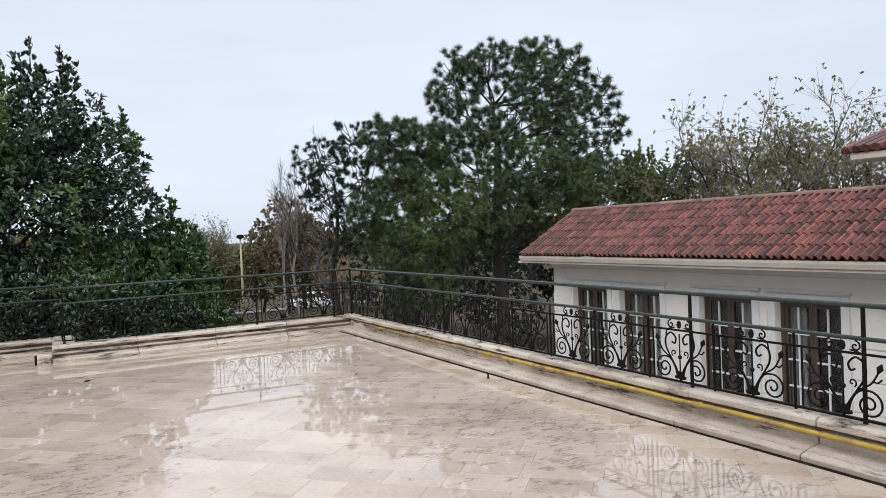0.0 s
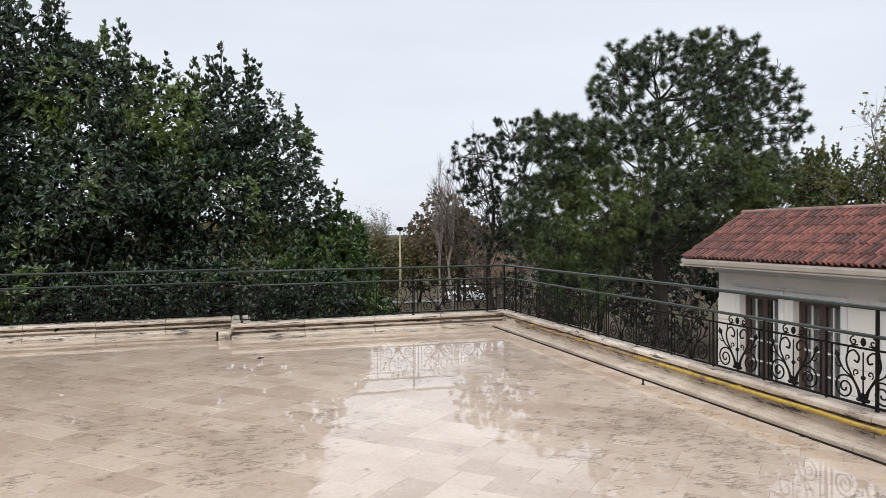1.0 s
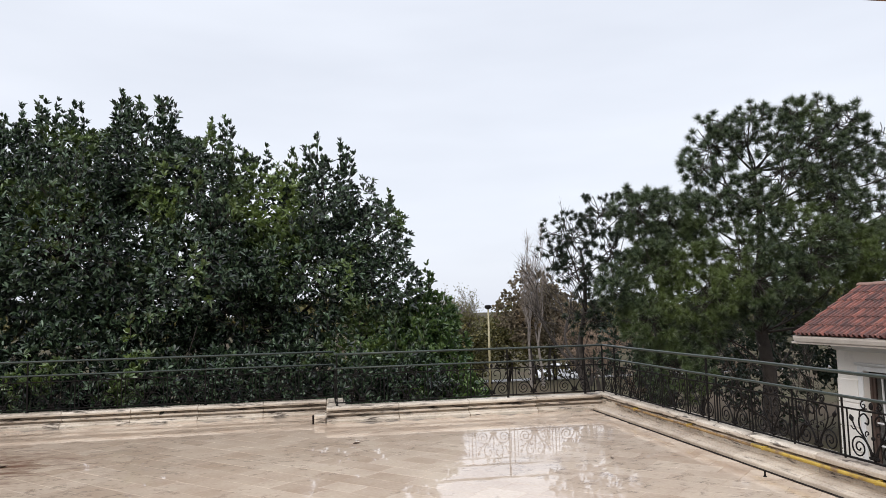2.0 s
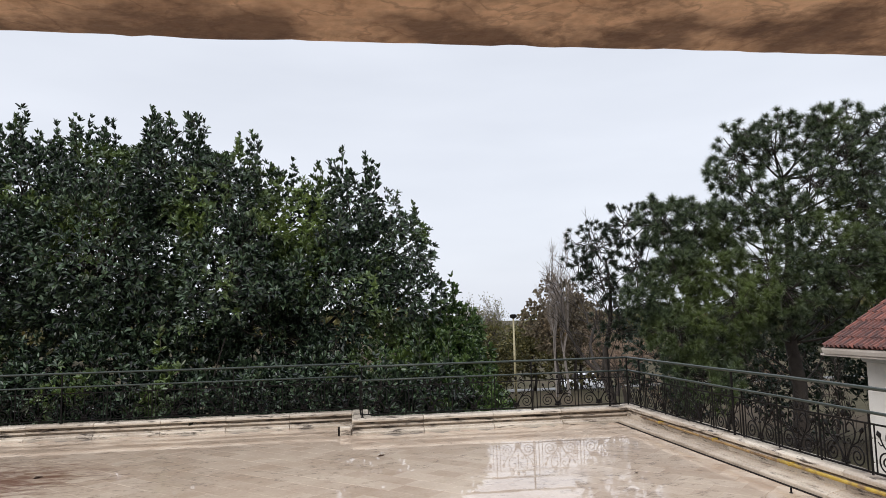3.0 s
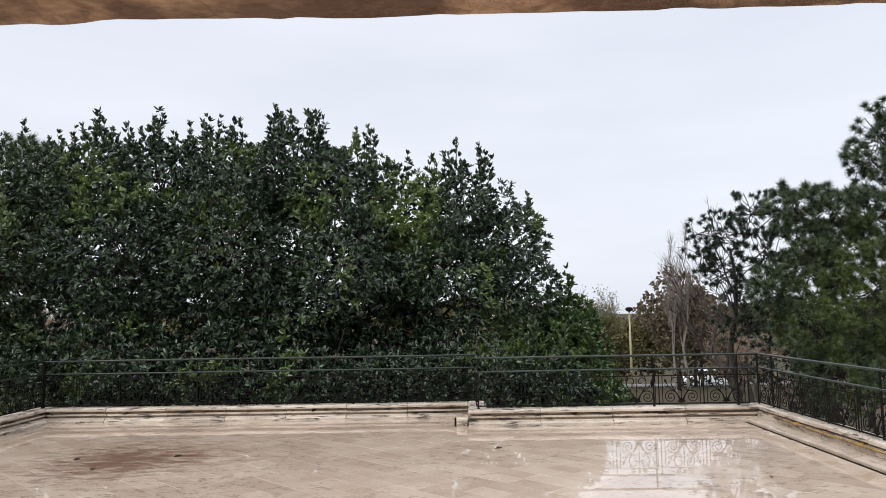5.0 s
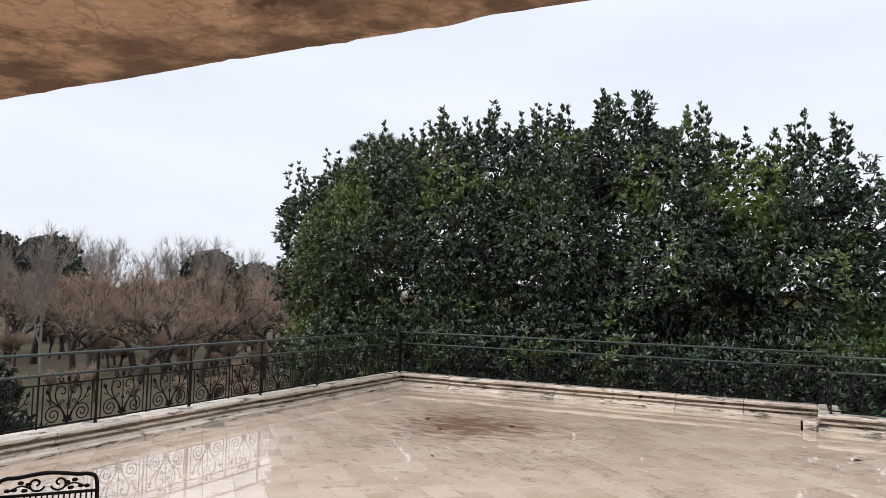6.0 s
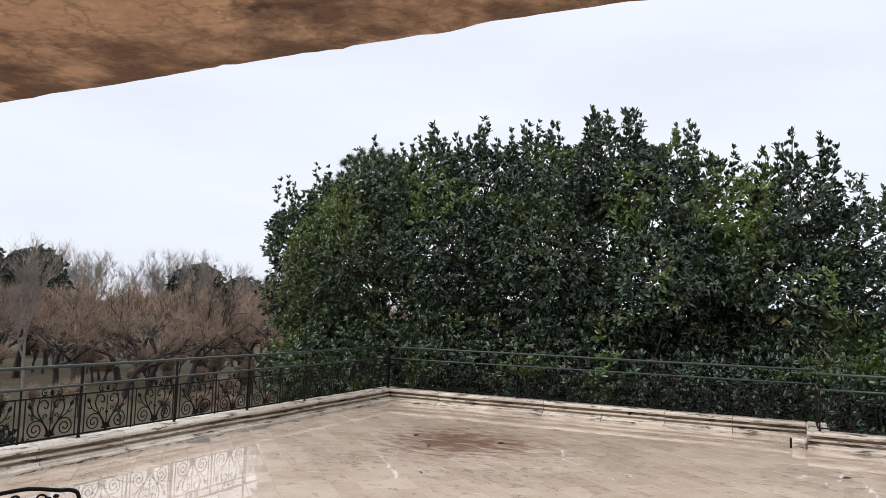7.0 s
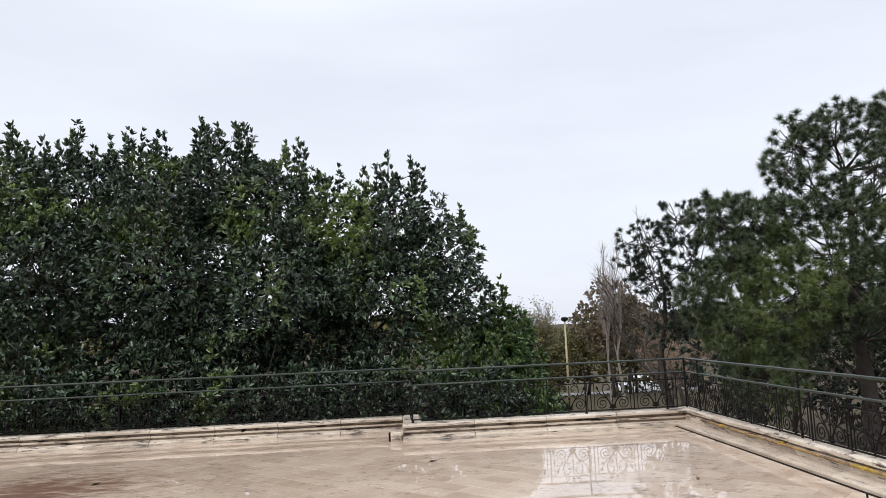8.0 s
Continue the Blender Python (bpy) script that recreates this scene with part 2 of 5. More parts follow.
def soffit_wear(m):
    """Old paint: hairline cracks all over, and damp brown tide marks where rain curls round the drip edge."""
    n, l = m.node_tree.nodes, m.node_tree.links
    b = n["Principled BSDF"]
    geo = n.new("ShaderNodeNewGeometry")
    mp = n.new("ShaderNodeMapping")
    mp.inputs["Scale"].default_value = (1.0, 1.0, 1.0)
    l.new(geo.outputs["Position"], mp.inputs["Vector"])
    crack = n.new("ShaderNodeTexNoise")
    crack.inputs["Scale"].default_value, crack.inputs["Detail"].default_value, crack.inputs["Distortion"].default_value = 9.0, 8, 0.3
    l.new(mp.outputs["Vector"], crack.inputs["Vector"])
    mid = n.new("ShaderNodeMath")
    mid.operation = "SUBTRACT"
    mid.inputs[1].default_value = 0.5
    l.new(crack.outputs["Fac"], mid.inputs[0])
    gap = n.new("ShaderNodeMath")
    gap.operation = "ABSOLUTE"
    l.new(mid.outputs[0], gap.inputs[0])
    line = n.new("ShaderNodeMapRange")
    line.inputs["From Min"].default_value, line.inputs["From Max"].default_value, line.inputs["To Max"].default_value = 0.030, 0.004, 0.35
    l.new(gap.outputs[0], line.inputs["Value"])
    place = n.new("ShaderNodeSeparateXYZ")
    l.new(geo.outputs["Position"], place.inputs["Vector"])
    rim = n.new("ShaderNodeMapRange")
    rim.inputs["From Min"].default_value, rim.inputs["From Max"].default_value = -10.98, -10.69
    rim.inputs["To Max"].default_value = 0.24
    l.new(place.outputs["Y"], rim.inputs["Value"])
    tide = n.new("ShaderNodeTexNoise")
    tide.inputs["Scale"].default_value, tide.inputs["Detail"].default_value, tide.inputs["Roughness"].default_value = 5.5, 6, 0.55
    l.new(mp.outputs["Vector"], tide.inputs["Vector"])
    add = n.new("ShaderNodeMath")
    add.operation = "ADD"
    l.new(rim.outputs["Result"], add.inputs[0])
    l.new(tide.outputs["Fac"], add.inputs[1])
    damp = n.new("ShaderNodeMapRange")
    damp.inputs["From Min"].default_value, damp.inputs["From Max"].default_value, damp.inputs["To Max"].default_value = 0.58, 0.76, 0.82
    l.new(add.outputs[0], damp.inputs["Value"])
    colour = b.inputs["Base Color"].links[0].from_socket
    for fac, shade in ((damp.outputs["Result"], (0.10, 0.050, 0.028, 1)), (line.outputs["Result"], (0.13, 0.065, 0.036, 1))):
        mx = n.new("ShaderNodeMixRGB")
        mx.inputs["Color2"].default_value = shade
        l.new(fac, mx.inputs["Fac"])
        l.new(colour, mx.inputs["Color1"])
        colour = mx.outputs["Color"]
    l.new(colour, b.inputs["Base Color"])


soffit_wear(M_SOFFIT)
M_PLASTER = mat("white_plaster", (0.755, 0.700, 0.640), (0.865, 0.815, 0.755), 0.8, 1.5, 60, 0.15, stain=(0.5, 0.47, 0.43), stain_scale=0.7, stain_at=(0.58, 0.8))
M_TRIM = mat("white_painted_trim", (0.68, 0.66, 0.64), (0.80, 0.785, 0.77), 0.6, 5, 70, 0.1)
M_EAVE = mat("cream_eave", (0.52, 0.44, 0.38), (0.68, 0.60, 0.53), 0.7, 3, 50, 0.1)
M_BROWN = mat("brown_window_wood", (0.040, 0.025, 0.020), (0.10, 0.064, 0.052), 0.5, 8, 90, 0.2)
M_CURTAIN = mat("grey_curtain", (0.30, 0.27, 0.26), (0.46, 0.42, 0.40), 0.9, 5, 80, 0.2)
# near-black for house and car windows: unlit insides put into the colour
M_UNLIT = mat("unlit_interior", (0.02, 0.018, 0.018), (0.04, 0.035, 0.035), 0.9)
M_CLAY = mat("clay_roof_tile", (0.052, 0.014, 0.010), (0.24, 0.074, 0.048), 0.62, 7, 45, 0.3, vary=0.42, stain=(0.045, 0.020, 0.016), stain_scale=11,
             stain_at=(0.50, 0.66), wet=0.15)
M_RIDGE = mat("pale_ridge_tile", (0.10, 0.046, 0.034), (0.30, 0.175, 0.135), 0.75, 6, 50, 0.3, vary=0.2)
M_CLAYS = mat("clay_roof_tile_far", (0.052, 0.014, 0.010), (0.24, 0.074, 0.048), 0.62, 7, 45, 0.3, vary=0.42, island=True, stain=(0.045, 0.020, 0.016), stain_scale=11,
              stain_at=(0.50, 0.66), wet=0.15)
M_BARK = mat("bark", (0.022, 0.017, 0.014), (0.07, 0.055, 0.046), 0.9, 5, 40, 0.6, bump_far=0.03)
M_PALE = mat("pale_bark", (0.15, 0.13, 0.115), (0.30, 0.26, 0.23), 0.9, 5, 40, 0.3)
M_TWIG = mat("brown_twigs", (0.20, 0.138, 0.098), (0.38, 0.272, 0.195), 0.9, 0.3, 4, 0.0)
M_TWIGP = mat("pale_twigs", (0.19, 0.155, 0.13), (0.32, 0.265, 0.23), 0.9, 0.3, 4, 0.0)
# dark end near-black: part of the shade between leaves is in their colour
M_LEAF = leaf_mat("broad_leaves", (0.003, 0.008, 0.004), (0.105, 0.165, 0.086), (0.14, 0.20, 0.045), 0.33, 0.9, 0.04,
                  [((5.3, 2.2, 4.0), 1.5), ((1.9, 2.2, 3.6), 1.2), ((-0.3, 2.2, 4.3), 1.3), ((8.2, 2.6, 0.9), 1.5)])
M_LEAFY = leaf_mat("yellow_green_leaves", (0.014, 0.030, 0.011), (0.125, 0.170, 0.082), (0.15, 0.20, 0.050), 0.33, 0.8, 0.06,
                   [((-3.3, 2.4, 3.8), 2.0), ((-4.3, 2.8, 1.8), 1.8), ((-0.5, 2.4, 4.2), 1.4)])
M_LEAF2 = leaf_mat("bright_leaves", (0.028, 0.060, 0.015), (0.155, 0.230, 0.065), None, 0.36, 0.45, 0.12)
M_NEEDLE = leaf_mat("pine_needles", (0.012, 0.026, 0.012), (0.165, 0.215, 0.100), (0.125, 0.165, 0.048), 0.38, 0.4, 0.10,
                    [((20.5, 6.2, 2.6), 3.2), ((16.8, 6.8, 2.4), 2.4), ((23.4, 6.8, 2.6), 2.4)])
M_DARKN = leaf_mat("dark_pine_needles", (0.012, 0.022, 0.012), (0.055, 0.078, 0.038), None, 0.5)
M_OLIVEG = leaf_mat("yellow_olive_leaves", (0.045, 0.070, 0.020), (0.17, 0.20, 0.055), (0.26, 0.21, 0.06), 0.5, 0.4)
M_DULL = leaf_mat("dull_brown_leaves", (0.12, 0.095, 0.060), (0.26, 0.205, 0.130), (0.22, 0.15, 0.08), 0.7, 0.4)
M_OLIVE = leaf_mat("olive_leaves", (0.08, 0.078, 0.026), (0.22, 0.19, 0.066), (0.29, 0.20, 0.065), 0.6, 0.3)
M_DARKG = leaf_mat("dark_far_leaves", (0.018, 0.032, 0.018), (0.045, 0.065, 0.035), None, 0.6)
M_AUTUMN = leaf_mat("autumn_leaves", (0.12, 0.12, 0.04), (0.33, 0.31, 0.12), (0.22, 0.16, 0.07), 0.6, 0.3)
M_GRASS = mat("winter_grass", (0.048, 0.043, 0.027), (0.102, 0.090, 0.058), 0.95, 0.25, 3, 0.3, stain=(0.088, 0.068, 0.049), stain_scale=0.08, stain_at=(0.5, 0.6), bump_far=0.1, spec=0.04)
M_ASPHALT = mat("wet_asphalt", (0.045, 0.045, 0.048), (0.09, 0.09, 0.095), 0.5, 1.0, 30, 0.3, wet=0.5)
M_POLE = mat("ochre_pole_paint", (0.34, 0.29, 0.16), (0.48, 0.42, 0.26), 0.5, 4, 40, 0.1)
M_WHITE = mat("white_car_paint", (0.70, 0.71, 0.72), (0.80, 0.80, 0.81), 0.25, 1, 8, 0.0, wet=0.8)
M_RUBBER = mat("tyre_rubber", (0.02, 0.02, 0.02), (0.04, 0.04, 0.04), 0.8)
M_LITTER = mat("dead_leaf", (0.05, 0.03, 0.02), (0.10, 0.06, 0.035), 0.8)
# black that stands in for the shade inside gutter and drain slot
M_BLACK = mat("opening_shade_black", (0.008, 0.006, 0.005), (0.02, 0.014, 0.012), 0.9, spec=0.1)


def glass_mat():
    m = bpy.data.materials.new("window_glass")
    m.use_nodes = True
    b = m.node_tree.nodes["Principled BSDF"]
    b.inputs["Base Color"].default_value = (0.9, 0.92, 0.92, 1)
    b.inputs["Roughness"].default_value = 0.03
    b.inputs["Transmission Weight"].default_value = 1.0
    b.inputs["IOR"].default_value = 1.45
    return m


M_GLASS = glass_mat()


# ---- mesh tools ----
class Build:
    """Gathers points and faces for one mesh."""

    def __init__(self):
        self.v, self.f = [], []

    def add(self, v, f):
        k = len(self.v)
        self.v.extend(v)
        self.f.extend([tuple(i + k for i in q) for q in f])
        return self

    def box(self, lo, hi):
        (a, b, c), (d, e, g) = lo, hi
        return self.add([(a, b, c), (d, b, c), (d, e, c), (a, e, c), (a, b, g), (d, b, g), (d, e, g), (a, e, g)],
                        [(0, 3, 2, 1), (4, 5, 6, 7), (0, 1, 5, 4), (1, 2, 6, 5), (2, 3, 7, 6), (3, 0, 4, 7)])

    def tube(self, pts, radius, sides=6, closed=True):
        """A tube along points; radius: one number or one for each point."""
        pts = [Vector(p) for p in pts]
        rs = radius if isinstance(radius, (list, tuple)) else [radius] * len(pts)
        k = len(self.v)
        t = (pts[1] - pts[0]).normalized()
        u = t.orthogonal().normalized()
        for i, p in enumerate(pts):
            t = (pts[min(i + 1, len(pts) - 1)] - pts[max(i - 1, 0)]).normalized()
            u = (u - t * u.dot(t)).normalized()
            w = t.cross(u)
            for j in range(sides):
                a = 2 * math.pi * (j + 0.5) / sides
                self.v.append(tuple(p + (u * math.cos(a) + w * math.sin(a)) * rs[i]))
        for i in range(len(pts) - 1):
            for j in range(sides):
                a, b = k + i * sides + j, k + i * sides + (j + 1) % sides
                self.f.append((a, b, b + sides, a + sides))
        if closed:
            self.f.append(tuple(k + j for j in range(sides))[::-1])
            self.f.append(tuple(k + (len(pts) - 1) * sides + j for j in range(sides)))
        return self

    def prism(self, profile, p0, p1, side):
        """A profile (out, up) drawn from p0 to p1; side: the unit direction of out."""
        p0, p1, side = Vector(p0), Vector(p1), Vector(side)
        n, k = len(profile), len(self.v)
        for p in (p0, p1):
            for o, z in profile:
                self.v.append(tuple(p + side * o + Vector((0, 0, z))))
        flip = (p1 - p0).cross(side).z > 0
        faces = [(k + i, k + (i + 1) % n, k + n + (i + 1) % n, k + n + i) for i in range(n)]
        faces += [tuple(k + i for i in range(n))[::-1], tuple(k + n + i for i in range(n))]
        self.f.extend([q[::-1] for q in faces] if flip else faces)
        return self

    def ball(self, c, r, rings=4, seg=7):
        k = len(self.v)
        rx, ry, rz = r if isinstance(r, (tuple, list)) else (r, r, r)
        self.v.append((c[0], c[1], c[2] - rz))
        for i in range(1, rings):
            a = math.pi * i / rings
            for j in range(seg):
                b = 2 * math.pi * j / seg
                self.v.append((c[0] + rx * math.sin(a) * math.cos(b), c[1] + ry * math.sin(a) * math.sin(b), c[2] - rz * math.cos(a)))
        self.v.append((c[0], c[1], c[2] + rz))
        top = len(self.v) - 1
        for j in range(seg):
            self.f.append((k, k + 1 + (j + 1) % seg, k + 1 + j))
            for i in range(rings - 2):
                a, b = k + 1 + i * seg + j, k + 1 + i * seg + (j + 1) % seg
                self.f.append((a, b, b + seg, a + seg))
            a = k + 1 + (rings - 2) * seg
            self.f.append((a + j, a + (j + 1) % seg, top))
        return self

    def mesh(self, name, material, smooth=False, bevel=0.0):
        me = bpy.data.meshes.new(name)
        me.from_pydata(self.v, [], self.f)
        if bevel:
            bm = bmesh.new()
            bm.from_mesh(me)
            bmesh.ops.recalc_face_normals(bm, faces=bm.faces)
            sharp = [e for e in bm.edges if len(e.link_faces) == 2 and e.calc_face_angle(0) > 0.6]
            bmesh.ops.bevel(bm, geom=sharp, offset=bevel, segments=1, affect="EDGES", clamp_overlap=True)
            bm.to_mesh(me)
            bm.free()
        me.materials.append(material)
        if smooth:
            me.polygons.foreach_set("use_smooth", [True] * len(me.polygons))
        me.update()
        return me


def array_mesh(name, verts, quads, material, smooth=False):
    """A mesh from arrays: verts n x 3, faces n x 3 or n x 4."""
    me = bpy.data.meshes.new(name)
    nf, k = quads.shape
    me.vertices.add(len(verts))
    me.vertices.foreach_set("co", np.ascontiguousarray(verts, dtype=np.float32).ravel())
    me.loops.add(nf * k)
    me.loops.foreach_set("vertex_index", np.ascontiguousarray(quads, dtype=np.int32).ravel())
    me.polygons.add(nf)
    me.polygons.foreach_set("loop_start", np.arange(0, nf * k, k, dtype=np.int32))
    me.polygons.foreach_set("loop_total", np.full(nf, k, dtype=np.int32))
    if smooth:
        me.polygons.foreach_set("use_smooth", np.ones(nf, dtype=bool))
    me.materials.append(material)
    me.update(calc_edges=True)
    return me


def part(name, mesh, parent, label="", at=None):
    ob = new(name, mesh)
    ob.parent = parent
    if at is not None:
        ob.matrix_basis = at
    if label:
        ob["label"] = label
    return ob


def thing(name, label, category, group="", kind="", at=(0, 0, 0), turn=0.0):
    ob = new(name)
    ob.empty_display_size = 0.2
    ob.matrix_basis = pose(*at, 0, 0, turn)
    return tagged(ob, label, category, group, kind)


def setting(name, mesh, label, category):
    return tagged(new(name, mesh), label, category, "", "structure")


def curve(points, steps=8):
    """A smooth line through points (Catmull-Rom)."""
    p = [Vector(points[0])] + [Vector(q) for q in points] + [Vector(points[-1])]
    out = []
    for i in range(1, len(p) - 2):
        for s in range(steps):
            t = s / steps
            out.append(0.5 * ((2 * p[i]) + (p[i + 1] - p[i - 1]) * t + (2 * p[i - 1] - 5 * p[i] + 4 * p[i + 1] - p[i + 2]) * t * t
                              + (3 * p[i] - p[i - 1] - 3 * p[i + 1] + p[i + 2]) * t ** 3))
    return out + [p[-2]]


# ---- setting: ground, road, terrace, house wall ----
GROUND = -3.2


def ground_at(y):
    """The garden is level and falls away towards the road."""
    t = min(1.0, max(0.0, (y - 30) / 32))
    return GROUND - 2.4 * t * t * (3 - 2 * t)


def sheet(ys, x0, x1, lift, name, material):
    b = Build()
    for y in ys:
        b.v += [(x0, y, ground_at(y) + lift), (x1, y, ground_at(y) + lift)]
    b.f += [(2 * k, 2 * k + 1, 2 * k + 3, 2 * k + 2) for k in range(len(ys) - 1)]
    return b.mesh(name, material)


ground = setting("ground", sheet([-300, -20, 29] + list(range(30, 64, 2)) + [120, 1400], -1000, 1000, 0, "ground", M_GRASS), "damp winter grass and leaf litter around the house", "ground")
road = setting("road", sheet([49, 50, 52, 54, 56, 58, 59], -20, 160, 0.03, "road", M_ASPHALT), "wet grey asphalt road beyond the garden", "road")
XL, YB, YJ, XR, XJ = -0.20, 0.20, -0.70, 11.36, 7.05      # lines of the railings: left, back, back nearer part, right, return
WALL_Y = -13.3


def outline_prism(pts, z0, z1):
    n = len(pts)
    v = [(x, y, z) for z in (z0, z1) for x, y in pts]
    return Build().add(v, [tuple(range(n))[::-1], tuple(range(n, 2 * n))] + [(i, (i + 1) % n, n + (i + 1) % n, n + i) for i in range(n)])


base = setting("terrace_base", outline_prism([(XL - 0.15, WALL_Y), (XR + 0.15, WALL_Y), (XR + 0.15, YJ + 0.15), (XJ + 0.15, YJ + 0.15), (XJ + 0.15, YB + 0.15),
                                              (XL - 0.15, YB + 0.15)], GROUND, -0.03).mesh("terrace_base", M_PLASTER),
               "plastered storey that carries the roof terrace", "building")
floor = setting("floor", outline_prism([(XL - 0.12, WALL_Y), (XR + 0.12, WALL_Y), (XR + 0.12, YJ + 0.12), (XJ + 0.12, YJ + 0.12), (XJ + 0.12, YB + 0.12),
                                        (XL - 0.12, YB + 0.12)], -0.028, -0.003).mesh("floor", M_GROUT),
                "rain-wet travertine terrace floor laid on the diagonal", "floor")
wall_house = setting("wall_house", Build().box((-3, WALL_Y - 0.3, GROUND), (15, WALL_Y, 3.2)).mesh("wall_house", M_PLASTER), "plain plastered house wall behind the terrace", "wall")


def soffit():
    """The underside of the porch roof, with a broken front edge."""
    rng = np.random.default_rng(4)
    xs = np.arange(-1.0, 8.7, 0.03)
    rows = np.concatenate([np.arange(0, 0.7, 0.035), np.array([0.8, 1.0, 1.4, 2.0, 2.62])])
    chips = np.zeros(len(xs))
    for c in rng.uniform(-1, 13, 70):
        w, d = rng.uniform(0.03, 0.16), rng.uniform(-0.006, 0.008)
        chips += d * (np.abs(xs - c) < w)
    v = []
    for j, r in enumerate(rows):
        for i, x in enumerate(xs):
            n1 = noise.noise((x * 3.1, r * 3.1, 1.7)) * 0.010 + noise.noise((x * 14, r * 14, 4.2)) * 0.004
            edge = chips[i] + 0.008 * noise.noise((x * 2.2, 3, 0)) + 0.006 * noise.noise((x * 17, 5, 0))
            y = -10.67 - r - (edge * max(0.0, 1 - r / 0.12))
            v.append((x, y, 2.2 + n1 * min(1, r / 0.05)))
    nx, nr = len(xs), len(rows)
    f = [(j * nx + i, j * nx + i + 1, (j + 1) * nx + i + 1, (j + 1) * nx + i) for j in range(nr - 1) for i in range(nx - 1)]
    k = len(v)
    v += [(v[i][0], v[i][1] + 0.01, 2.46) for i in range(nx)]
    f += [(i + 1, i, k + i, k + i + 1) for i in range(nx - 1)]
    v += [(-1.0, -13.29, 2.46), (xs[-1], -13.29, 2.46)]
    f.append((k, len(v) - 2, len(v) - 1, k + nx - 1))
    f = [q[::-1] for q in f]
    me = Build().add(v, f).mesh("ceiling", M_SOFFIT, smooth=False)
    return setting("ceiling", me, "weathered brown porch soffit with a chipped front edge", "ceiling")


soffit()

# ---- parapets: runs of cut stones ----
PROFILE = [(-0.16, -0.025), (-0.16, 0.205), (-0.13, 0.232), (0.10, 0.236), (0.13, 0.215), (0.13, 0.182), (0.02, 0.178), (0.02, 0.142), (0.10, 0.137),
           (0.105, 0.108), (0.045, 0.104), (0.045, 0.078), (0.155, 0.074), (0.155, 0.050), (0.20, 0.040), (0.20, -0.025)]
PROFILE_R = [(-0.16, -0.025), (-0.16, 0.215), (-0.13, 0.243), (0.08, 0.248), (0.11, 0.228), (0.11, 0.188), (0.02, 0.184), (0.02, 0.164), (0.075, 0.156), (0.083, 0.112), (0.083, -0.025)]
PROFILE_L = [(0.06, -0.025), (0.06, 0.074), (0.135, 0.070), (0.137, 0.058), (0.142, 0.058), (0.144, 0.068), (0.215, 0.058), (0.217, 0.046), (0.222, 0.046), (0.224, 0.054), (0.272, 0.040), (0.28, 0.030), (0.28, -0.025)]


def parapet(name, profile, p0, p1, side, seed, lift=0.0, ledge=None):
    """Stones about a metre long, each slightly out of line."""
    rng = random.Random(seed)
    run = Vector(p1) - Vector(p0)
    count = max(1, round(run.length / 1.02))
    ob = setting(name, Build().prism([(min(o * 0.8 - 0.02 * (o < 0), 0.012), z * 0.9 - 0.002) for o, z in profile], p0, p1, side).mesh(name, M_CAP),
                 "low travertine parapet with moulded, rain-streaked cap stones", "parapet")
    d = run.normalized()
    for i in range(count):
        a = Vector(p0) + run * (i / count) + d * 0.003
        b = Vector(p0) + run * ((i + 1) / count) - d * 0.003
        off = Vector(side) * rng.uniform(-0.004, 0.004) + Vector((0, 0, rng.uniform(-0.004, 0.004) + lift))
        part("cap_stone", Build().prism(profile, a + off, b + off, side).mesh("cap_stone", M_CAP, bevel=0.004), ob)
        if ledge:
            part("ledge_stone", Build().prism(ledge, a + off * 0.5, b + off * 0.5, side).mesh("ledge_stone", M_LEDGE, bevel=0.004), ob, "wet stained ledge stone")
    return ob


parapet("parapet_left", PROFILE, (XL, WALL_Y + 0.02, 0), (XL, YB + 0.16, 0), (1, 0, 0), 1)
parapet("parapet_back", PROFILE, (XL + 0.13, YB, 0), (XJ - 0.13, YB, 0), (0, -1, 0), 2, -0.006)
parapet("parapet_return", PROFILE, (XJ, YJ + 0.02, 0), (XJ, YB + 0.16, 0), (-1, 0, 0), 3, -0.008)
parapet("parapet_near", PROFILE, (XJ - 0.14, YJ, 0), (XR - 0.09, YJ, 0), (0, -1, 0), 4, -0.002)
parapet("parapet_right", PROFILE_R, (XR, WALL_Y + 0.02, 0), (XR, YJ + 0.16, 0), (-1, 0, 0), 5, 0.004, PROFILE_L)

# drain block where the parapet steps in
drain = thing("drain_block", "small stone rain spout block with a dark slot", "drain", at=(6.70, -0.82, 0))
part("block", Build().box((0.03, -0.09, -0.002), (0.19, 0.09, 0.125)).mesh("block", M_CAP, bevel=0.006), drain)
# solid box; the slot's inner shade is put into its black colour
part("slot", Build().box((0.0, -0.07, 0.0), (0.028, 0.07, 0.115)).mesh("slot", M_BLACK), drain, "black box for the shaded drain slot")

# rain gutter at the right parapet's foot: solid strip, groove shade painted black
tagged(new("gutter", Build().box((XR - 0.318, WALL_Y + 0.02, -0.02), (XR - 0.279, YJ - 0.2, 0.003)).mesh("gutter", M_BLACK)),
       "flat black strip for the shaded rain gutter along the parapet foot", "gutter", kind="structure")
# yellow gas pipe along the right parapet
pipe = thing("gas_pipe", "yellow painted steel gas pipe clipped along the parapet", "pipe")
rp = random.Random(8)
part("pipe", Build().tube([(XR - 0.132 + rp.uniform(-0.004, 0.004), y, 0.158 + rp.uniform(-0.004, 0.004)) for y in np.arange(-12.9, -4.8, 0.5)], 0.0185, 8)
     .mesh("pipe", M_PIPE, smooth=True), pipe)
part("pipe", Build().tube([(XR - 0.132 + rp.uniform(-0.004, 0.004), y, 0.154) for y in np.arange(-4.95, -1.2, 0.5)], 0.015, 8).mesh("pipe", M_RUSTY, smooth=True), pipe, "rusted older length of pipe")
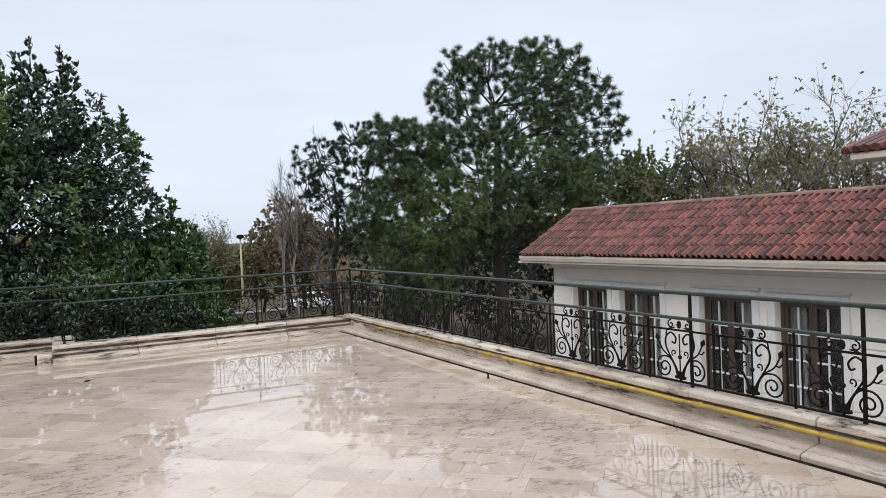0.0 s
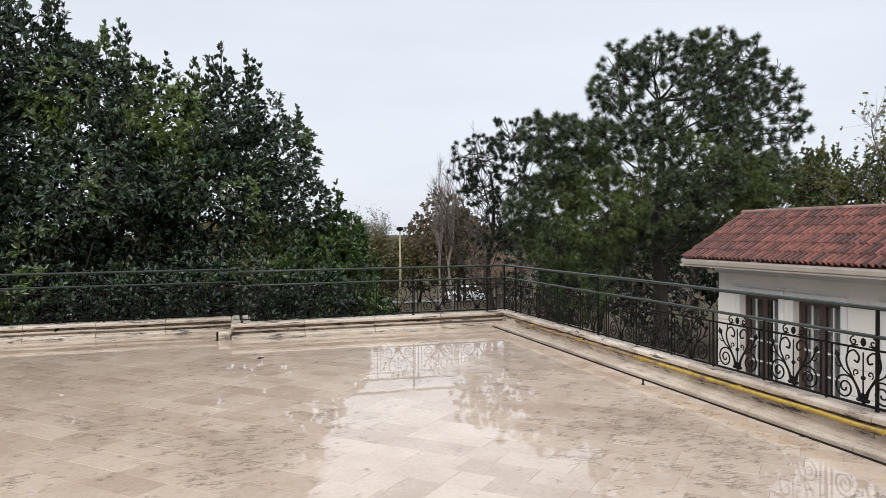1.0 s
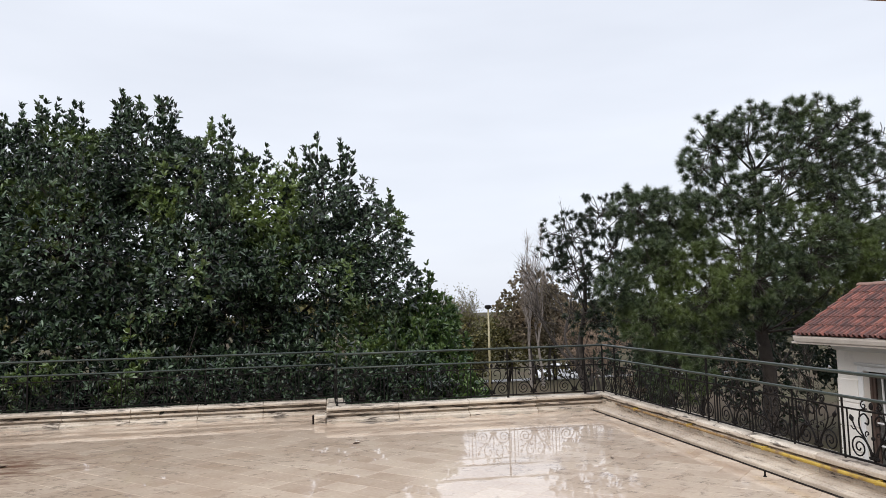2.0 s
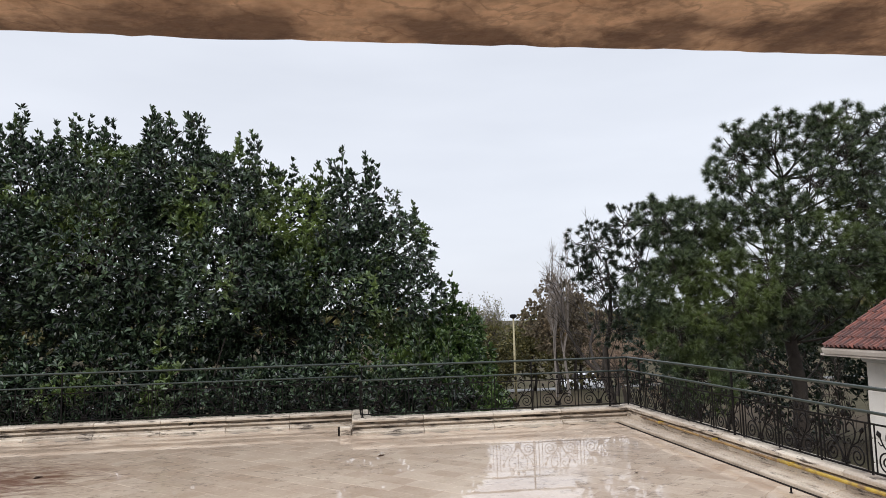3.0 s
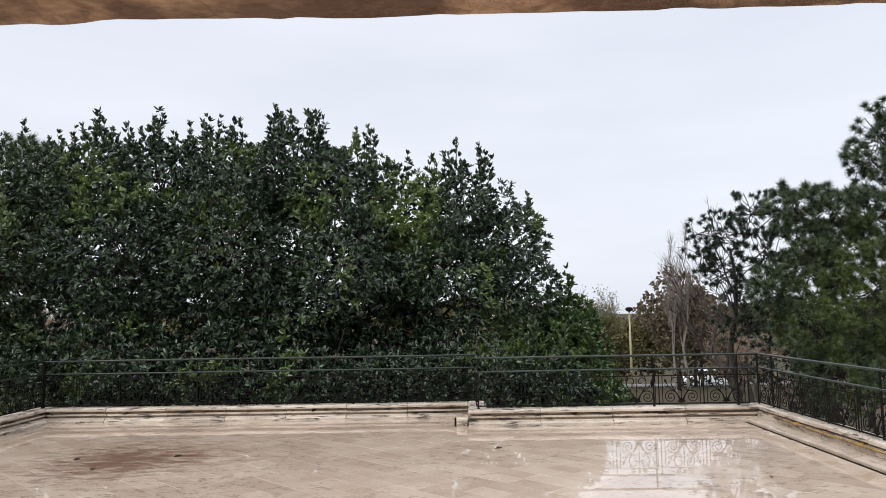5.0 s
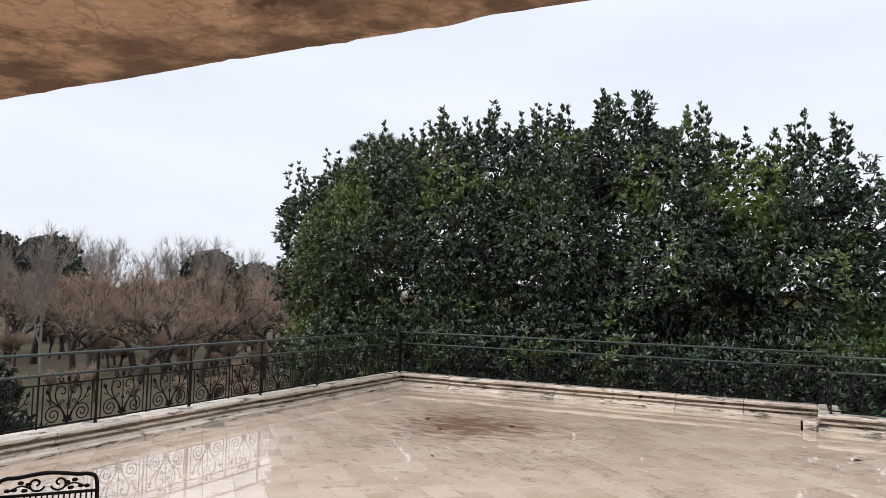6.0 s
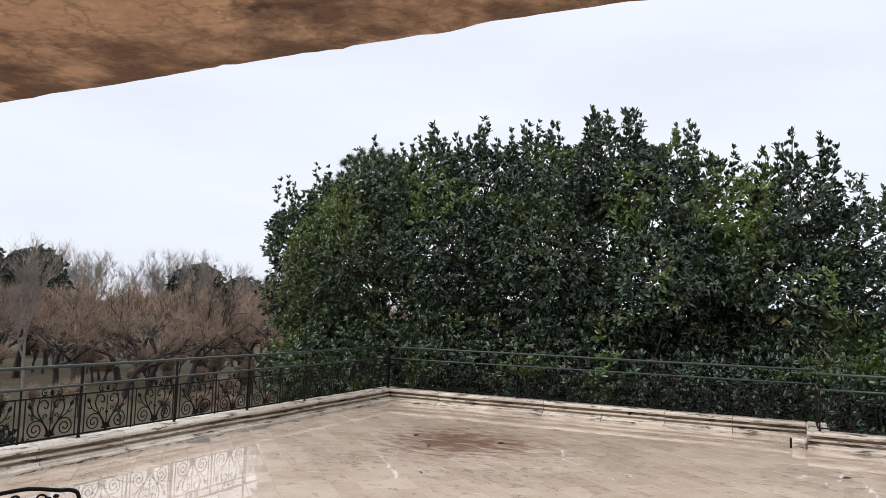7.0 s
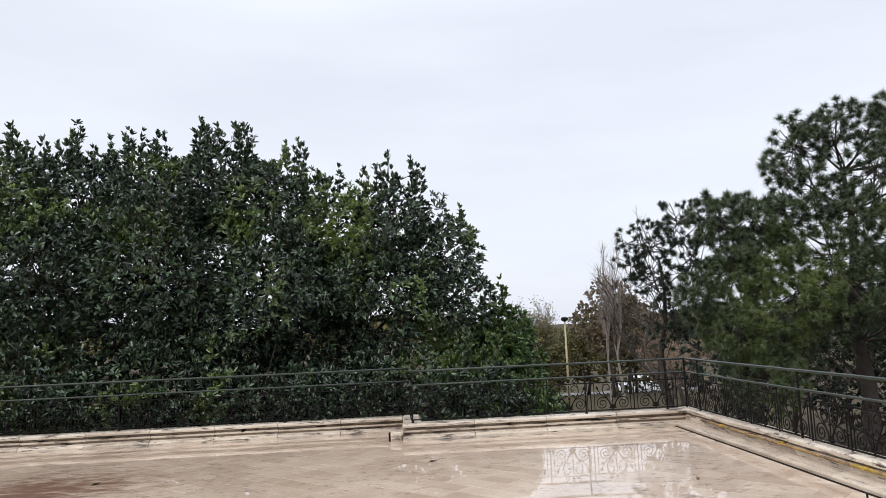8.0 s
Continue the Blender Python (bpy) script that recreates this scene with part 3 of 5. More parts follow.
for y in (-2.1, -3.6, -5.1, -6.6, -8.1, -9.6, -11.1):
    part("pipe_clip", Build().box((XR - 0.151, y - 0.010, 0.138), (XR - 0.080, y + 0.010, 0.178)).mesh("pipe_clip", M_PIPE, bevel=0.003), pipe)

# ---- railings ----
Z_TOP, Z_MID, Z_SUB, Z_LOW, Z_CAP = 1.0, 0.79, 0.69, 0.272, 0.232
BAY = 0.68


def spiral(cx, cz, r0, turns, start, way, n=26):
    return [(cx + r0 * (1 - 0.86 * i / n) * math.cos(start + way * turns * 2 * math.pi * i / n), 0,
             cz + r0 * (1 - 0.86 * i / n) * math.sin(start + way * turns * 2 * math.pi * i / n)) for i in range(n + 1)]


def scroll_mesh():
    """Lyre of wrought-iron scrolls with volutes, buds and a flower at its foot."""
    b = Build()
    b.tube([(0, 0, Z_LOW), (0, 0, 0.66)], 0.006, 5)
    b.ball((0, 0, 0.47), 0.018)
    b.ball((0, 0, 0.735), (0.024, 0.014, 0.034))
    for s in (-1, 1):
        b.tube(curve([(s * 0.012, 0, 0.29), (s * 0.03, 0, 0.36), (s * 0.09, 0, 0.455), (s * 0.145, 0, 0.55), (s * 0.14, 0, 0.63), (s * 0.085, 0, 0.665),
                      (s * 0.038, 0, 0.625), (s * 0.05, 0, 0.58), (s * 0.08, 0, 0.59)], 6), 0.0075, 5)
        b.tube(curve([(s * 0.14, 0, 0.635), (s * 0.125, 0, 0.69), (s * 0.05, 0, 0.71)], 5), 0.0062, 5)
        b.tube(spiral(s * 0.085, 0.735, 0.036, 1.2, math.radians(90), -s), 0.0060, 5)
        b.tube(spiral(s * 0.165, 0.372, 0.092, 1.75, math.radians(90), -s, 34), 0.0072, 5)
        b.tube(curve([(s * 0.165, 0, 0.464), (s * 0.10, 0, 0.45), (s * 0.05, 0, 0.38), (s * 0.03, 0, 0.29)], 5), 0.0072, 5)
        b.tube(curve([(s * 0.10, 0, 0.46), (s * 0.18, 0, 0.51), (s * 0.228, 0, 0.59)], 5), 0.0065, 5)
        b.tube([(s * 0.225, 0, 0.585), (s * 0.237, 0, 0.612), (s * 0.250, 0, 0.643)], [0.009, 0.022, 0.003], 6)
        b.tube(curve([(s * 0.19, 0, 0.53), (s * 0.22, 0, 0.52), (s * 0.248, 0, 0.545)], 4), 0.006, 4)
        b.ball((s * 0.035, 0, 0.305), (0.026, 0.016, 0.016))
        b.ball((s * 0.02, 0, 0.335), (0.016, 0.014, 0.024))
        b.tube(spiral(s * 0.06, 0.50, 0.03, 1.0, math.radians(-60 if s > 0 else 240), s, 14), 0.006, 4)
    b.ball((0, 0.012, 0.305), 0.026)
    return b.mesh("scroll", M_IRON, smooth=True)


SCROLL = scroll_mesh()
BAR = Build().box((-0.005, -0.005, Z_LOW), (0.005, 0.005, Z_SUB)).mesh("bar", M_IRON)
STILE = Build().box((-0.007, -0.007, Z_LOW - 0.02), (0.007, 0.007, Z_MID)).mesh("stile", M_IRON)
POST = Build().box((-0.010, -0.010, Z_CAP - 0.06), (0.010, 0.010, Z_TOP)).mesh("post", M_IRON)
FOOT = Build().tube([(0, 0, Z_CAP - 0.012), (0, 0, Z_CAP + 0.006), (0, 0, Z_CAP + 0.03)], [0.024, 0.022, 0.012], 8).mesh("post_foot", M_IRON)


def railing(p0, p1, first, posts, label):
    """From p0 to p1: two round rails, a flat bar above and below the scrolls, stiles each bay; first: distance of the first bay's middle; posts: distances."""
    p0, p1 = Vector(p0), Vector(p1)
    run = p1 - p0
    turn = math.degrees(math.atan2(run.y, run.x))
    r = thing("railing", label, "railing", "wrought-iron terrace railings", at=tuple(p0), turn=turn)
    n = run.length
    rng = random.Random(round(n * 100))
    wav = lambda z, k: [(x, rng.uniform(-k, k), z + rng.uniform(-k, k)) for x in np.linspace(0, n, max(2, int(n / 1.4) + 1))]
    part("top_rail", Build().tube(wav(Z_TOP, 0.003), 0.0175, 8).mesh("top_rail", M_RAIL, smooth=True), r, "green-black round handrail")
    part("mid_rail", Build().tube(wav(Z_MID, 0.003), 0.0145, 8).mesh("mid_rail", M_RAIL, smooth=True), r)
    part("upper_bar", Build().box((0, -0.004, Z_SUB - 0.008), (n, 0.004, Z_SUB + 0.008)).mesh("upper_bar", M_IRON), r)
    part("lower_bar", Build().box((0, -0.011, Z_LOW - 0.008), (n, 0.011, Z_LOW + 0.008)).mesh("lower_bar", M_IRON), r)
    for d in posts:
        p = part("post", POST, r, at=pose(d, 0, 0))
        part("post_foot", FOOT, p)
    c = first
    while c < n - 0.15:
        part("scroll", SCROLL, r, at=pose(c, 0, 0))
        for o in (-0.285, 0.285):
            if 0 < c + o < n:
                part("bar", BAR, r, at=pose(c + o, 0, 0))
        if c + BAY / 2 < n:
            part("stile", STILE, r, at=pose(c + BAY / 2, 0, 0))
        c += BAY
    return r


IRONWORK = "black wrought-iron railing with scrolls on the stone parapet"
railing((XL, WALL_Y, 0), (XL, YB, 0), 0.39, [6.85 - 1.34 * 4, 6.85 - 1.34 * 3, 6.85 - 2.68, 6.85 - 1.34, 6.85, 8.19, 9.53, 10.87, 13.48], IRONWORK)
railing((XL, YB, 0), (XJ, YB, 0), 0.22, [0.02, 2.60, 5.22], IRONWORK)
railing((XJ, YB, 0), (XJ, YJ, 0), 0.45, [], IRONWORK)
railing((XJ, YJ, 0), (XR, YJ, 0), 0.40, [0.02, 2.70, 3.98, 4.29], IRONWORK)
railing((XR, YJ, 0), (XR, WALL_Y, 0), 0.30, [0.45, 3.16, 7.22, 8.60, 11.3], IRONWORK)

# ---- iron garden chair ----


def garden_chair(at, turn):
    c = thing("garden_chair", "black wrought-iron garden chair with a scrolled back, standing on the terrace", "chair", at=at, turn=turn)
    w, h = 0.198, 0.855
    top = curve([(-w, 0.20, 0.42), (-w, 0.24, 0.70), (-w + 0.005, 0.26, h - 0.03), (-w + 0.035, 0.262, h - 0.002), (-0.12, 0.262, h), (-0.05, 0.262, h + 0.010), (0, 0.262, h + 0.014),
                 (0.05, 0.262, h + 0.010), (0.12, 0.262, h), (w - 0.035, 0.262, h - 0.002), (w - 0.005, 0.26, h - 0.03), (w, 0.24, 0.70), (w, 0.20, 0.42)], 5)
    part("back_frame", Build().tube(top, 0.009, 7).mesh("back_frame", M_IRON, smooth=True), c)
    b = Build()
    b.tube([(-w + 0.004, 0.255, h - 0.075), (w - 0.004, 0.255, h - 0.075)], 0.007, 6)
    for s in (-1, 1):
        b.tube([(x, 0.258, z) for x, _, z in spiral(s * 0.045, h - 0.03, 0.036, 1.2, math.radians(200 if s > 0 else -20), s, 20)], 0.005, 5)
        b.tube(curve([(s * 0.05, 0.258, h - 0.06), (s * 0.10, 0.258, h - 0.035), (s * 0.15, 0.258, h - 0.055)], 5), 0.004, 5)
        for x, z in ((0.075, -0.03), (0.105, -0.022), (0.155, -0.052), (0.09, -0.055), (0.13, -0.05)):
            b.ball((s * x, 0.258, h + z), (0.014, 0.006, 0.009))
    part("back_scroll", b.mesh("back_scroll", M_IRON, smooth=True), c)
    mesh_b = Build()
    for i in range(17):
        x = -0.176 + 0.022 * i
        mesh_b.tube([(x, 0.205, 0.44), (x, 0.255, h - 0.075)], 0.0035, 4)
    part("back_lattice", mesh_b.mesh("back_lattice", M_IRON), c)
    s = Build().tube([(-w, -0.22, 0.42), (w, -0.22, 0.42), (w, 0.20, 0.42), (-w, 0.20, 0.42), (-w, -0.22, 0.42)], 0.010, 6)
    for i in range(17):
        s.tube([(-0.184 + 0.023 * i, -0.22, 0.424), (-0.184 + 0.023 * i, 0.20, 0.424)], 0.004, 4)
    part("seat", s.mesh("seat", M_IRON), c)
    for x in (-w, w):
        for y in (-0.21, 0.20):
            part("leg", Build().tube([(x, y, 0.42), (x * 1.02, y * 1.05, 0.2), (x * 1.08, y * 1.15, 0.0)], 0.010, 6).mesh("leg", M_IRON), c)
    return c


garden_chair((3.93, -9.92, 0.0), 50)


# ---- the white neighbouring house ----
HX, HY1, HY0 = 15.6, -0.72, -16.0        # front wall, far end, near end
EAVE_X, EAVE_Z, RIDGE_X, RIDGE_Z = 14.93, 1.075, 16.3, 1.885
WINDOWS = [-1.78, -3.03, -4.76, -6.06, -7.80, -9.07, -10.82, -12.08]
WIN_W, WIN_T, WIN_B = 0.93, 0.46, -1.95


def neighbour():
    h = thing("house", "long white plastered house with a red clay tile roof", "house", at=(HX, HY1, GROUND))
    inv = Matrix.Translation((-HX, -HY1, -GROUND))

    def put(name, build, material, label="", parent=None, bevel=0.0, smooth=False):
        me = build.mesh(name, material, smooth, bevel)
        me.transform(inv)
        return part(name, me, parent or h, label)

    w = Build()
    edges = [HY1] + [e for c in WINDOWS for e in (c + WIN_W / 2, c - WIN_W / 2)] + [HY0]
    for i in range(0, len(edges), 2):
        w.box((HX, edges[i + 1], GROUND), (HX + 0.3, edges[i], 0.93))
    for c in WINDOWS:
        w.box((HX, c - WIN_W / 2, WIN_T), (HX + 0.3, c + WIN_W / 2, 0.93))
        w.box((HX, c - WIN_W / 2, GROUND), (HX + 0.3, c + WIN_W / 2, WIN_B))
    put("wall", w, M_PLASTER)
    put("end_wall", Build().box((HX + 0.3, HY1 - 0.3, GROUND), (17.0, HY1, 0.93)), M_PLASTER)
    put("end_wall", Build().box((HX + 0.3, HY0, GROUND), (17.0, HY0 + 0.3, 0.93)), M_PLASTER)
    put("back_wall", Build().box((16.99, HY0 + 0.3, GROUND), (17.25, HY1 - 0.3, 0.93)), M_PLASTER)
    # shallow rustic grooves shown as raised plaster courses between the openings
    spans = [(edges[i + 1] + 0.13, edges[i] - 0.13) for i in range(2, len(edges) - 2, 2)]
    spans = [(edges[1] + 0.13, edges[0])] + spans
    for a, b in spans:
        if b - a < 0.1:
            continue
        for k in range(5):
            z = 0.30 - 0.40 * k
            put("plaster_course", Build().box((HX - 0.020, a, z - 0.378), (HX - 0.001, b, z)), M_PLASTER, bevel=0.004)
    # cornice and eaves
    put("cornice", Build().prism([(0, 0.77), (0.06, 0.79), (0.10, 0.87), (0.10, 0.928), (0, 0.928)], (HX, HY0, 0), (HX, HY1 + 0.02, 0), (-1, 0, 0)), M_TRIM)
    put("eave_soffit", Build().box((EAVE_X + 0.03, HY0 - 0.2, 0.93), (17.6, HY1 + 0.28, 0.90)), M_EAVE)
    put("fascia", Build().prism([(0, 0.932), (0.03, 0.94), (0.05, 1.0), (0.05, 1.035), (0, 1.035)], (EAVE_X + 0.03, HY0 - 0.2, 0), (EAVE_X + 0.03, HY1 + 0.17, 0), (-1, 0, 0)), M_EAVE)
    roof = put("roof", Build().add([(EAVE_X, HY0 - 0.2, EAVE_Z - 0.03), (EAVE_X, HY1 + 0.14, EAVE_Z - 0.03), (RIDGE_X, HY1 + 0.14, RIDGE_Z - 0.05), (RIDGE_X, HY0 - 0.2, RIDGE_Z - 0.05),
                                    (17.67, HY1 + 0.14, EAVE_Z - 0.03), (17.67, HY0 - 0.2, EAVE_Z - 0.03)],
                                   [(0, 3, 2, 1), (3, 5, 4, 2), (0, 1, 4, 5), (1, 2, 4), (0, 5, 3)]), M_CLAYS, "weathered red clay tiles")
    # windows: french doors of brown wood in white surrounds
    for i, c in enumerate(WINDOWS):
        win = part("window", Build().box((HX + 0.17, c - WIN_W / 2, WIN_B), (HX + 0.28, c + WIN_W / 2, WIN_B + 0.03)).mesh("window", M_BROWN), h, "tall french window of brown wood")
        win.data.transform(inv)
        fr = Build()
        for s in (-1, 1):
            fr.box((HX + 0.10, c + s * WIN_W / 2 - (0.05 if s > 0 else 0), WIN_B), (HX + 0.17, c + s * WIN_W / 2 + (0 if s > 0 else 0.05), WIN_T))
        fr.box((HX + 0.10, c - WIN_W / 2, WIN_T - 0.05), (HX + 0.17, c + WIN_W / 2, WIN_T))
        put("window_frame", fr, M_BROWN, parent=win)
        for s in (-1, 1):
            lo, hi = (c - WIN_W / 2 + 0.05, c - 0.002) if s < 0 else (c + 0.002, c + WIN_W / 2 - 0.05)
            leaf = Build()
            leaf.box((HX + 0.115, lo, WIN_B + 0.03), (HX + 0.15, lo + 0.055, WIN_T - 0.05)).box((HX + 0.115, hi - 0.055, WIN_B + 0.03), (HX + 0.15, hi, WIN_T - 0.05))
            leaf.box((HX + 0.116, lo, WIN_T - 0.11), (HX + 0.149, hi, WIN_T - 0.05)).box((HX + 0.116, lo, WIN_B + 0.03), (HX + 0.149, hi, WIN_B + 0.30))
            put("casement", leaf, M_BROWN, parent=win)
            bars = Build()
            for k in range(1, 5):
                z = WIN_T - 0.11 - k * 0.36
                bars.box((HX + 0.105, lo + 0.05, z - 0.012), (HX + 0.135, hi - 0.05, z + 0.012))
            bars.box((HX + 0.108, (lo + hi) / 2 - 0.010, WIN_B + 0.3), (HX + 0.133, (lo + hi) / 2 + 0.010, WIN_T - 0.11))
            put("glazing_bar", bars, M_TRIM, "white glazing bars", win)
            put("pane", Build().box((HX + 0.138, lo + 0.05, WIN_B + 0.28), (HX + 0.143, hi - 0.05, WIN_T - 0.10)), M_GLASS, parent=win)
        cu = Build()
        side = 1 if i % 2 else -1
        for k in range(10 if i in (1, 4) else 4):
            y = c + side * (WIN_W / 2 - 0.07 - 0.07 * k)
            cu.tube([(HX + 0.22, y, WIN_B + 0.05), (HX + 0.225, y + 0.004, -0.6), (HX + 0.22, y, WIN_T - 0.08)], 0.036, 6)
        put("curtain", cu, M_CURTAIN, "drawn grey curtain", win, smooth=True)
        sur = Build()
        for s in (-1, 1):
            a, b = sorted((c + s * WIN_W / 2, c + s * (WIN_W / 2 + 0.11)))
            sur.box((HX - 0.03, a, WIN_B), (HX - 0.001, b, WIN_T + 0.08))
        sur.box((HX - 0.028, c - WIN_W / 2, WIN_T), (HX - 0.001, c + WIN_W / 2, WIN_T + 0.08))
        put("surround", sur, M_TRIM, "white moulded surround", win, bevel=0.008)
        put("hood", Build().prism([(0, WIN_T + 0.083), (0.034, WIN_T + 0.09), (0.055, WIN_T + 0.12), (0.055, WIN_T + 0.135), (0, WIN_T + 0.135)],
                                  (HX, c - WIN_W / 2 - 0.14, 0), (HX, c + WIN_W / 2 + 0.14, 0), (-1, 0, 0)), M_TRIM, "", win)
    # added backing behind the windows; the rooms' shade is its near-black colour
    put("unlit_room_backing", Build().box((HX + 0.9, HY0 + 0.3, GROUND), (HX + 0.95, HY1 - 0.3, 0.93)), M_UNLIT)
    return h, roof, inv


house, house_roof, house_inv = neighbour()
ROW, COL, ROWS = 0.262, 0.1075, 6


def tile_mesh():
    """One roll-and-pan clay tile, about 24 triangles."""
    prof = [(-0.5, -0.008), (-0.26, -0.012), (-0.12, 0.010), (0.03, 0.036), (0.2, 0.042), (0.36, 0.026), (0.5, -0.006)]
    b = Build()
    n = len(prof)
    for u, lift in ((0, 0.019), (ROW + 0.03, 0.0)):
        for y, z in prof:
            b.v.append((u, y * COL, z + lift))
    for y, z in prof:
        b.v.append((0.002, y * COL, z + 0.004))
    b.f += [(i, n + i, n + i + 1, i + 1) for i in range(n - 1)] + [(2 * n + i, i, i + 1, 2 * n + i + 1) for i in range(n - 1)]
    return b


SLOPE = math.atan2(RIDGE_Z - EAVE_Z, RIDGE_X - EAVE_X)
TILE = tile_mesh().mesh("roof_tile", M_CLAY, smooth=False)
tile_b = tile_mesh()
far_tiles = Build()
rt = random.Random(12)
y = HY1 + 0.05
col = 0
while y > HY0 - 0.1:
    for k in range(ROWS):
        u = -0.05 + k * ROW
        m = house_inv @ Matrix.Translation((EAVE_X, y, EAVE_Z)) @ Matrix.Rotation(-SLOPE, 4, "Y") @ pose(u + rt.uniform(-0.006, 0.006), rt.uniform(-0.004, 0.004), rt.uniform(0, 0.006), rt.uniform(-1.2, 1.2), 0, rt.uniform(-0.8, 0.8))
        if col < 50:
            part("roof_tile", TILE, house_roof, at=m)
        else:
            far_tiles.add([tuple(m @ Vector(p)) for p in tile_b.v], tile_b.f)
    y -= COL
    col += 1
tagged(part("roof_tiles_beyond", far_tiles.mesh("roof_tiles_beyond", M_CLAYS), house_roof), kind="stuff")
y = HY1 + 0.15
while y > HY0:
    m = house_inv @ pose(RIDGE_X, y, RIDGE_Z + 0.015, rt.uniform(-1, 1), 0, 0)
    if y > -10.5:
        r = Build()
        arc = [(0.095 * math.cos(a), 0.060 * math.sin(a) - 0.028) for a in np.linspace(0.1, math.pi - 0.1, 8)]
        for yy, g in ((0, 1.0), (-0.36, 0.9)):
            r.v += [(x * g, yy, z * g) for x, z in arc]
        r.f += [(i, i + 1, 9 + i, 8 + i) for i in range(7)]
        part("ridge_tile", r.mesh("ridge_tile", M_RIDGE), house_roof, "pale weathered ridge tile", at=m)
    y -= 0.33


def far_house():
    h = thing("house", "taller house wing with cream wall and clay roof behind it", "house", at=(22.5, -7.3, GROUND))
    part("wall", Build().box((-0.6, -6, 0), (6, 3.2, 5.85)).mesh("wall", M_PLASTER), h)
    part("fascia", Build().box((-1.3, -6.5, 5.85), (6.5, 4.0, 6.0)).mesh("fascia", M_EAVE, bevel=0.02), h)
    b = Build()
    cover = Build().tube([(-1.36, 0, 6.06), (0.6, 0, 6.62), (2.6, 0, 7.17)], 0.085, 6).mesh("cover_tiles", M_CLAY)
    b.add([(-1.36, -6.6, 6.03), (-1.36, 4.1, 6.03), (2.6, 4.1, 7.17), (2.6, -6.6, 7.17), (6.6, 4.1, 6.03), (6.6, -6.6, 6.03)], [(0, 3, 2, 1), (3, 5, 4, 2), (0, 1, 4, 5), (1, 2, 4), (0, 5, 3)])
    roof = part("roof", b.mesh("roof", M_CLAYS), h)
    for k in range(52):
        part("cover_tiles", cover, roof, at=Matrix.Translation((0, 4.05 - k * 0.21, 0)))


far_house()


# ---- trees ----
def unit(a):
    return a / np.maximum(np.linalg.norm(a, axis=-1, keepdims=True), 1e-9)


def leaf_cloud(rng, centres, axes, count, length, width, lean=(0.35, 1.35), fold=0.25, droop=0.10):
    """Rosettes of leaves: arrays of points and quads, two quads to a leaf."""
    n = len(centres)
    c, a = np.repeat(centres, count, 0), np.repeat(unit(axes), count, 0)
    k = n * count
    ref = unit(rng.normal(size=(k, 3)))
    p = unit(np.cross(a, ref))
    t = rng.uniform(*lean, (k, 1)) * (1 - 0.45 * (a[:, 2:] > 0.85))
    d = a * np.cos(t) + p * np.sin(t)
    side = unit(np.cross(d, a) + 0.35 * rng.normal(size=(k, 3)))
    up = unit(np.cross(side, d))
    ln = length * rng.uniform(0.65, 1.2, (k, 1))
    wd = width * rng.uniform(0.75, 1.2, (k, 1))
    v = np.empty((k, 6, 3))
    v[:, 0] = c + d * ln * 0.08
    for col, s in ((1, -1), (3, 1)):
        v[:, col] = c + d * ln * 0.45 + s * side * wd * 0.5 + up * wd * fold
        v[:, col + 1] = c + d * ln * 0.78 + s * side * wd * 0.40 + up * wd * fold * 0.6 - np.array([0, 0, droop * 0.3]) * ln
    v[:, 5] = c + d * ln - np.array([0, 0, droop]) * ln
    base = (np.arange(k) * 6)[:, None]
    q = np.concatenate([base + [0, 1, 2, 5], base + [0, 5, 4, 3]], 0)
    return v.reshape(-1, 3), q


def needle_cloud(rng, centres, axes, count, length, width):
    """Tufts of needles, a thin triangle each."""
    n = len(centres)
    k = n * count
    c, a = np.repeat(centres, count, 0), np.repeat(unit(axes), count, 0)
    d = unit(a * rng.uniform(0.0, 1.1, (k, 1)) + unit(rng.normal(size=(k, 3))))
    side = unit(np.cross(d, rng.normal(size=(k, 3))))
    ln = length * rng.uniform(0.7, 1.15, (k, 1))
    v = np.empty((k, 3, 3))
    v[:, 0], v[:, 1], v[:, 2] = c - side * width, c + side * width, c + d * ln
    return v.reshape(-1, 3), np.arange(k * 3).reshape(-1, 3)


def on_lobes(rng, lobes, n, inner=0.6, squash=0.9, out=0.7, up=0.55):
    """Points in the outer shell of lobes (x, y, z, radius) and the way that each shoot points; a few reach out past the rest."""
    lb = np.array(lobes, float)
    pick = rng.choice(len(lb), n, p=lb[:, 3] ** 2 / np.sum(lb[:, 3] ** 2))
    d = unit(rng.normal(size=(n, 3)))
    r = lb[pick, 3] * (inner + (1.0 - inner) * np.sqrt(rng.uniform(0, 1, n)))
    r = r * (1 + 0.16 * (rng.uniform(0, 1, n) > 0.85) * rng.uniform(0, 1, n))
    p = lb[pick, :3] + d * r[:, None] * np.array([1, 1, squash])
    return p, unit(d * out + np.array([0, 0, up]) + 0.3 * rng.normal(size=(n, 3))), pick


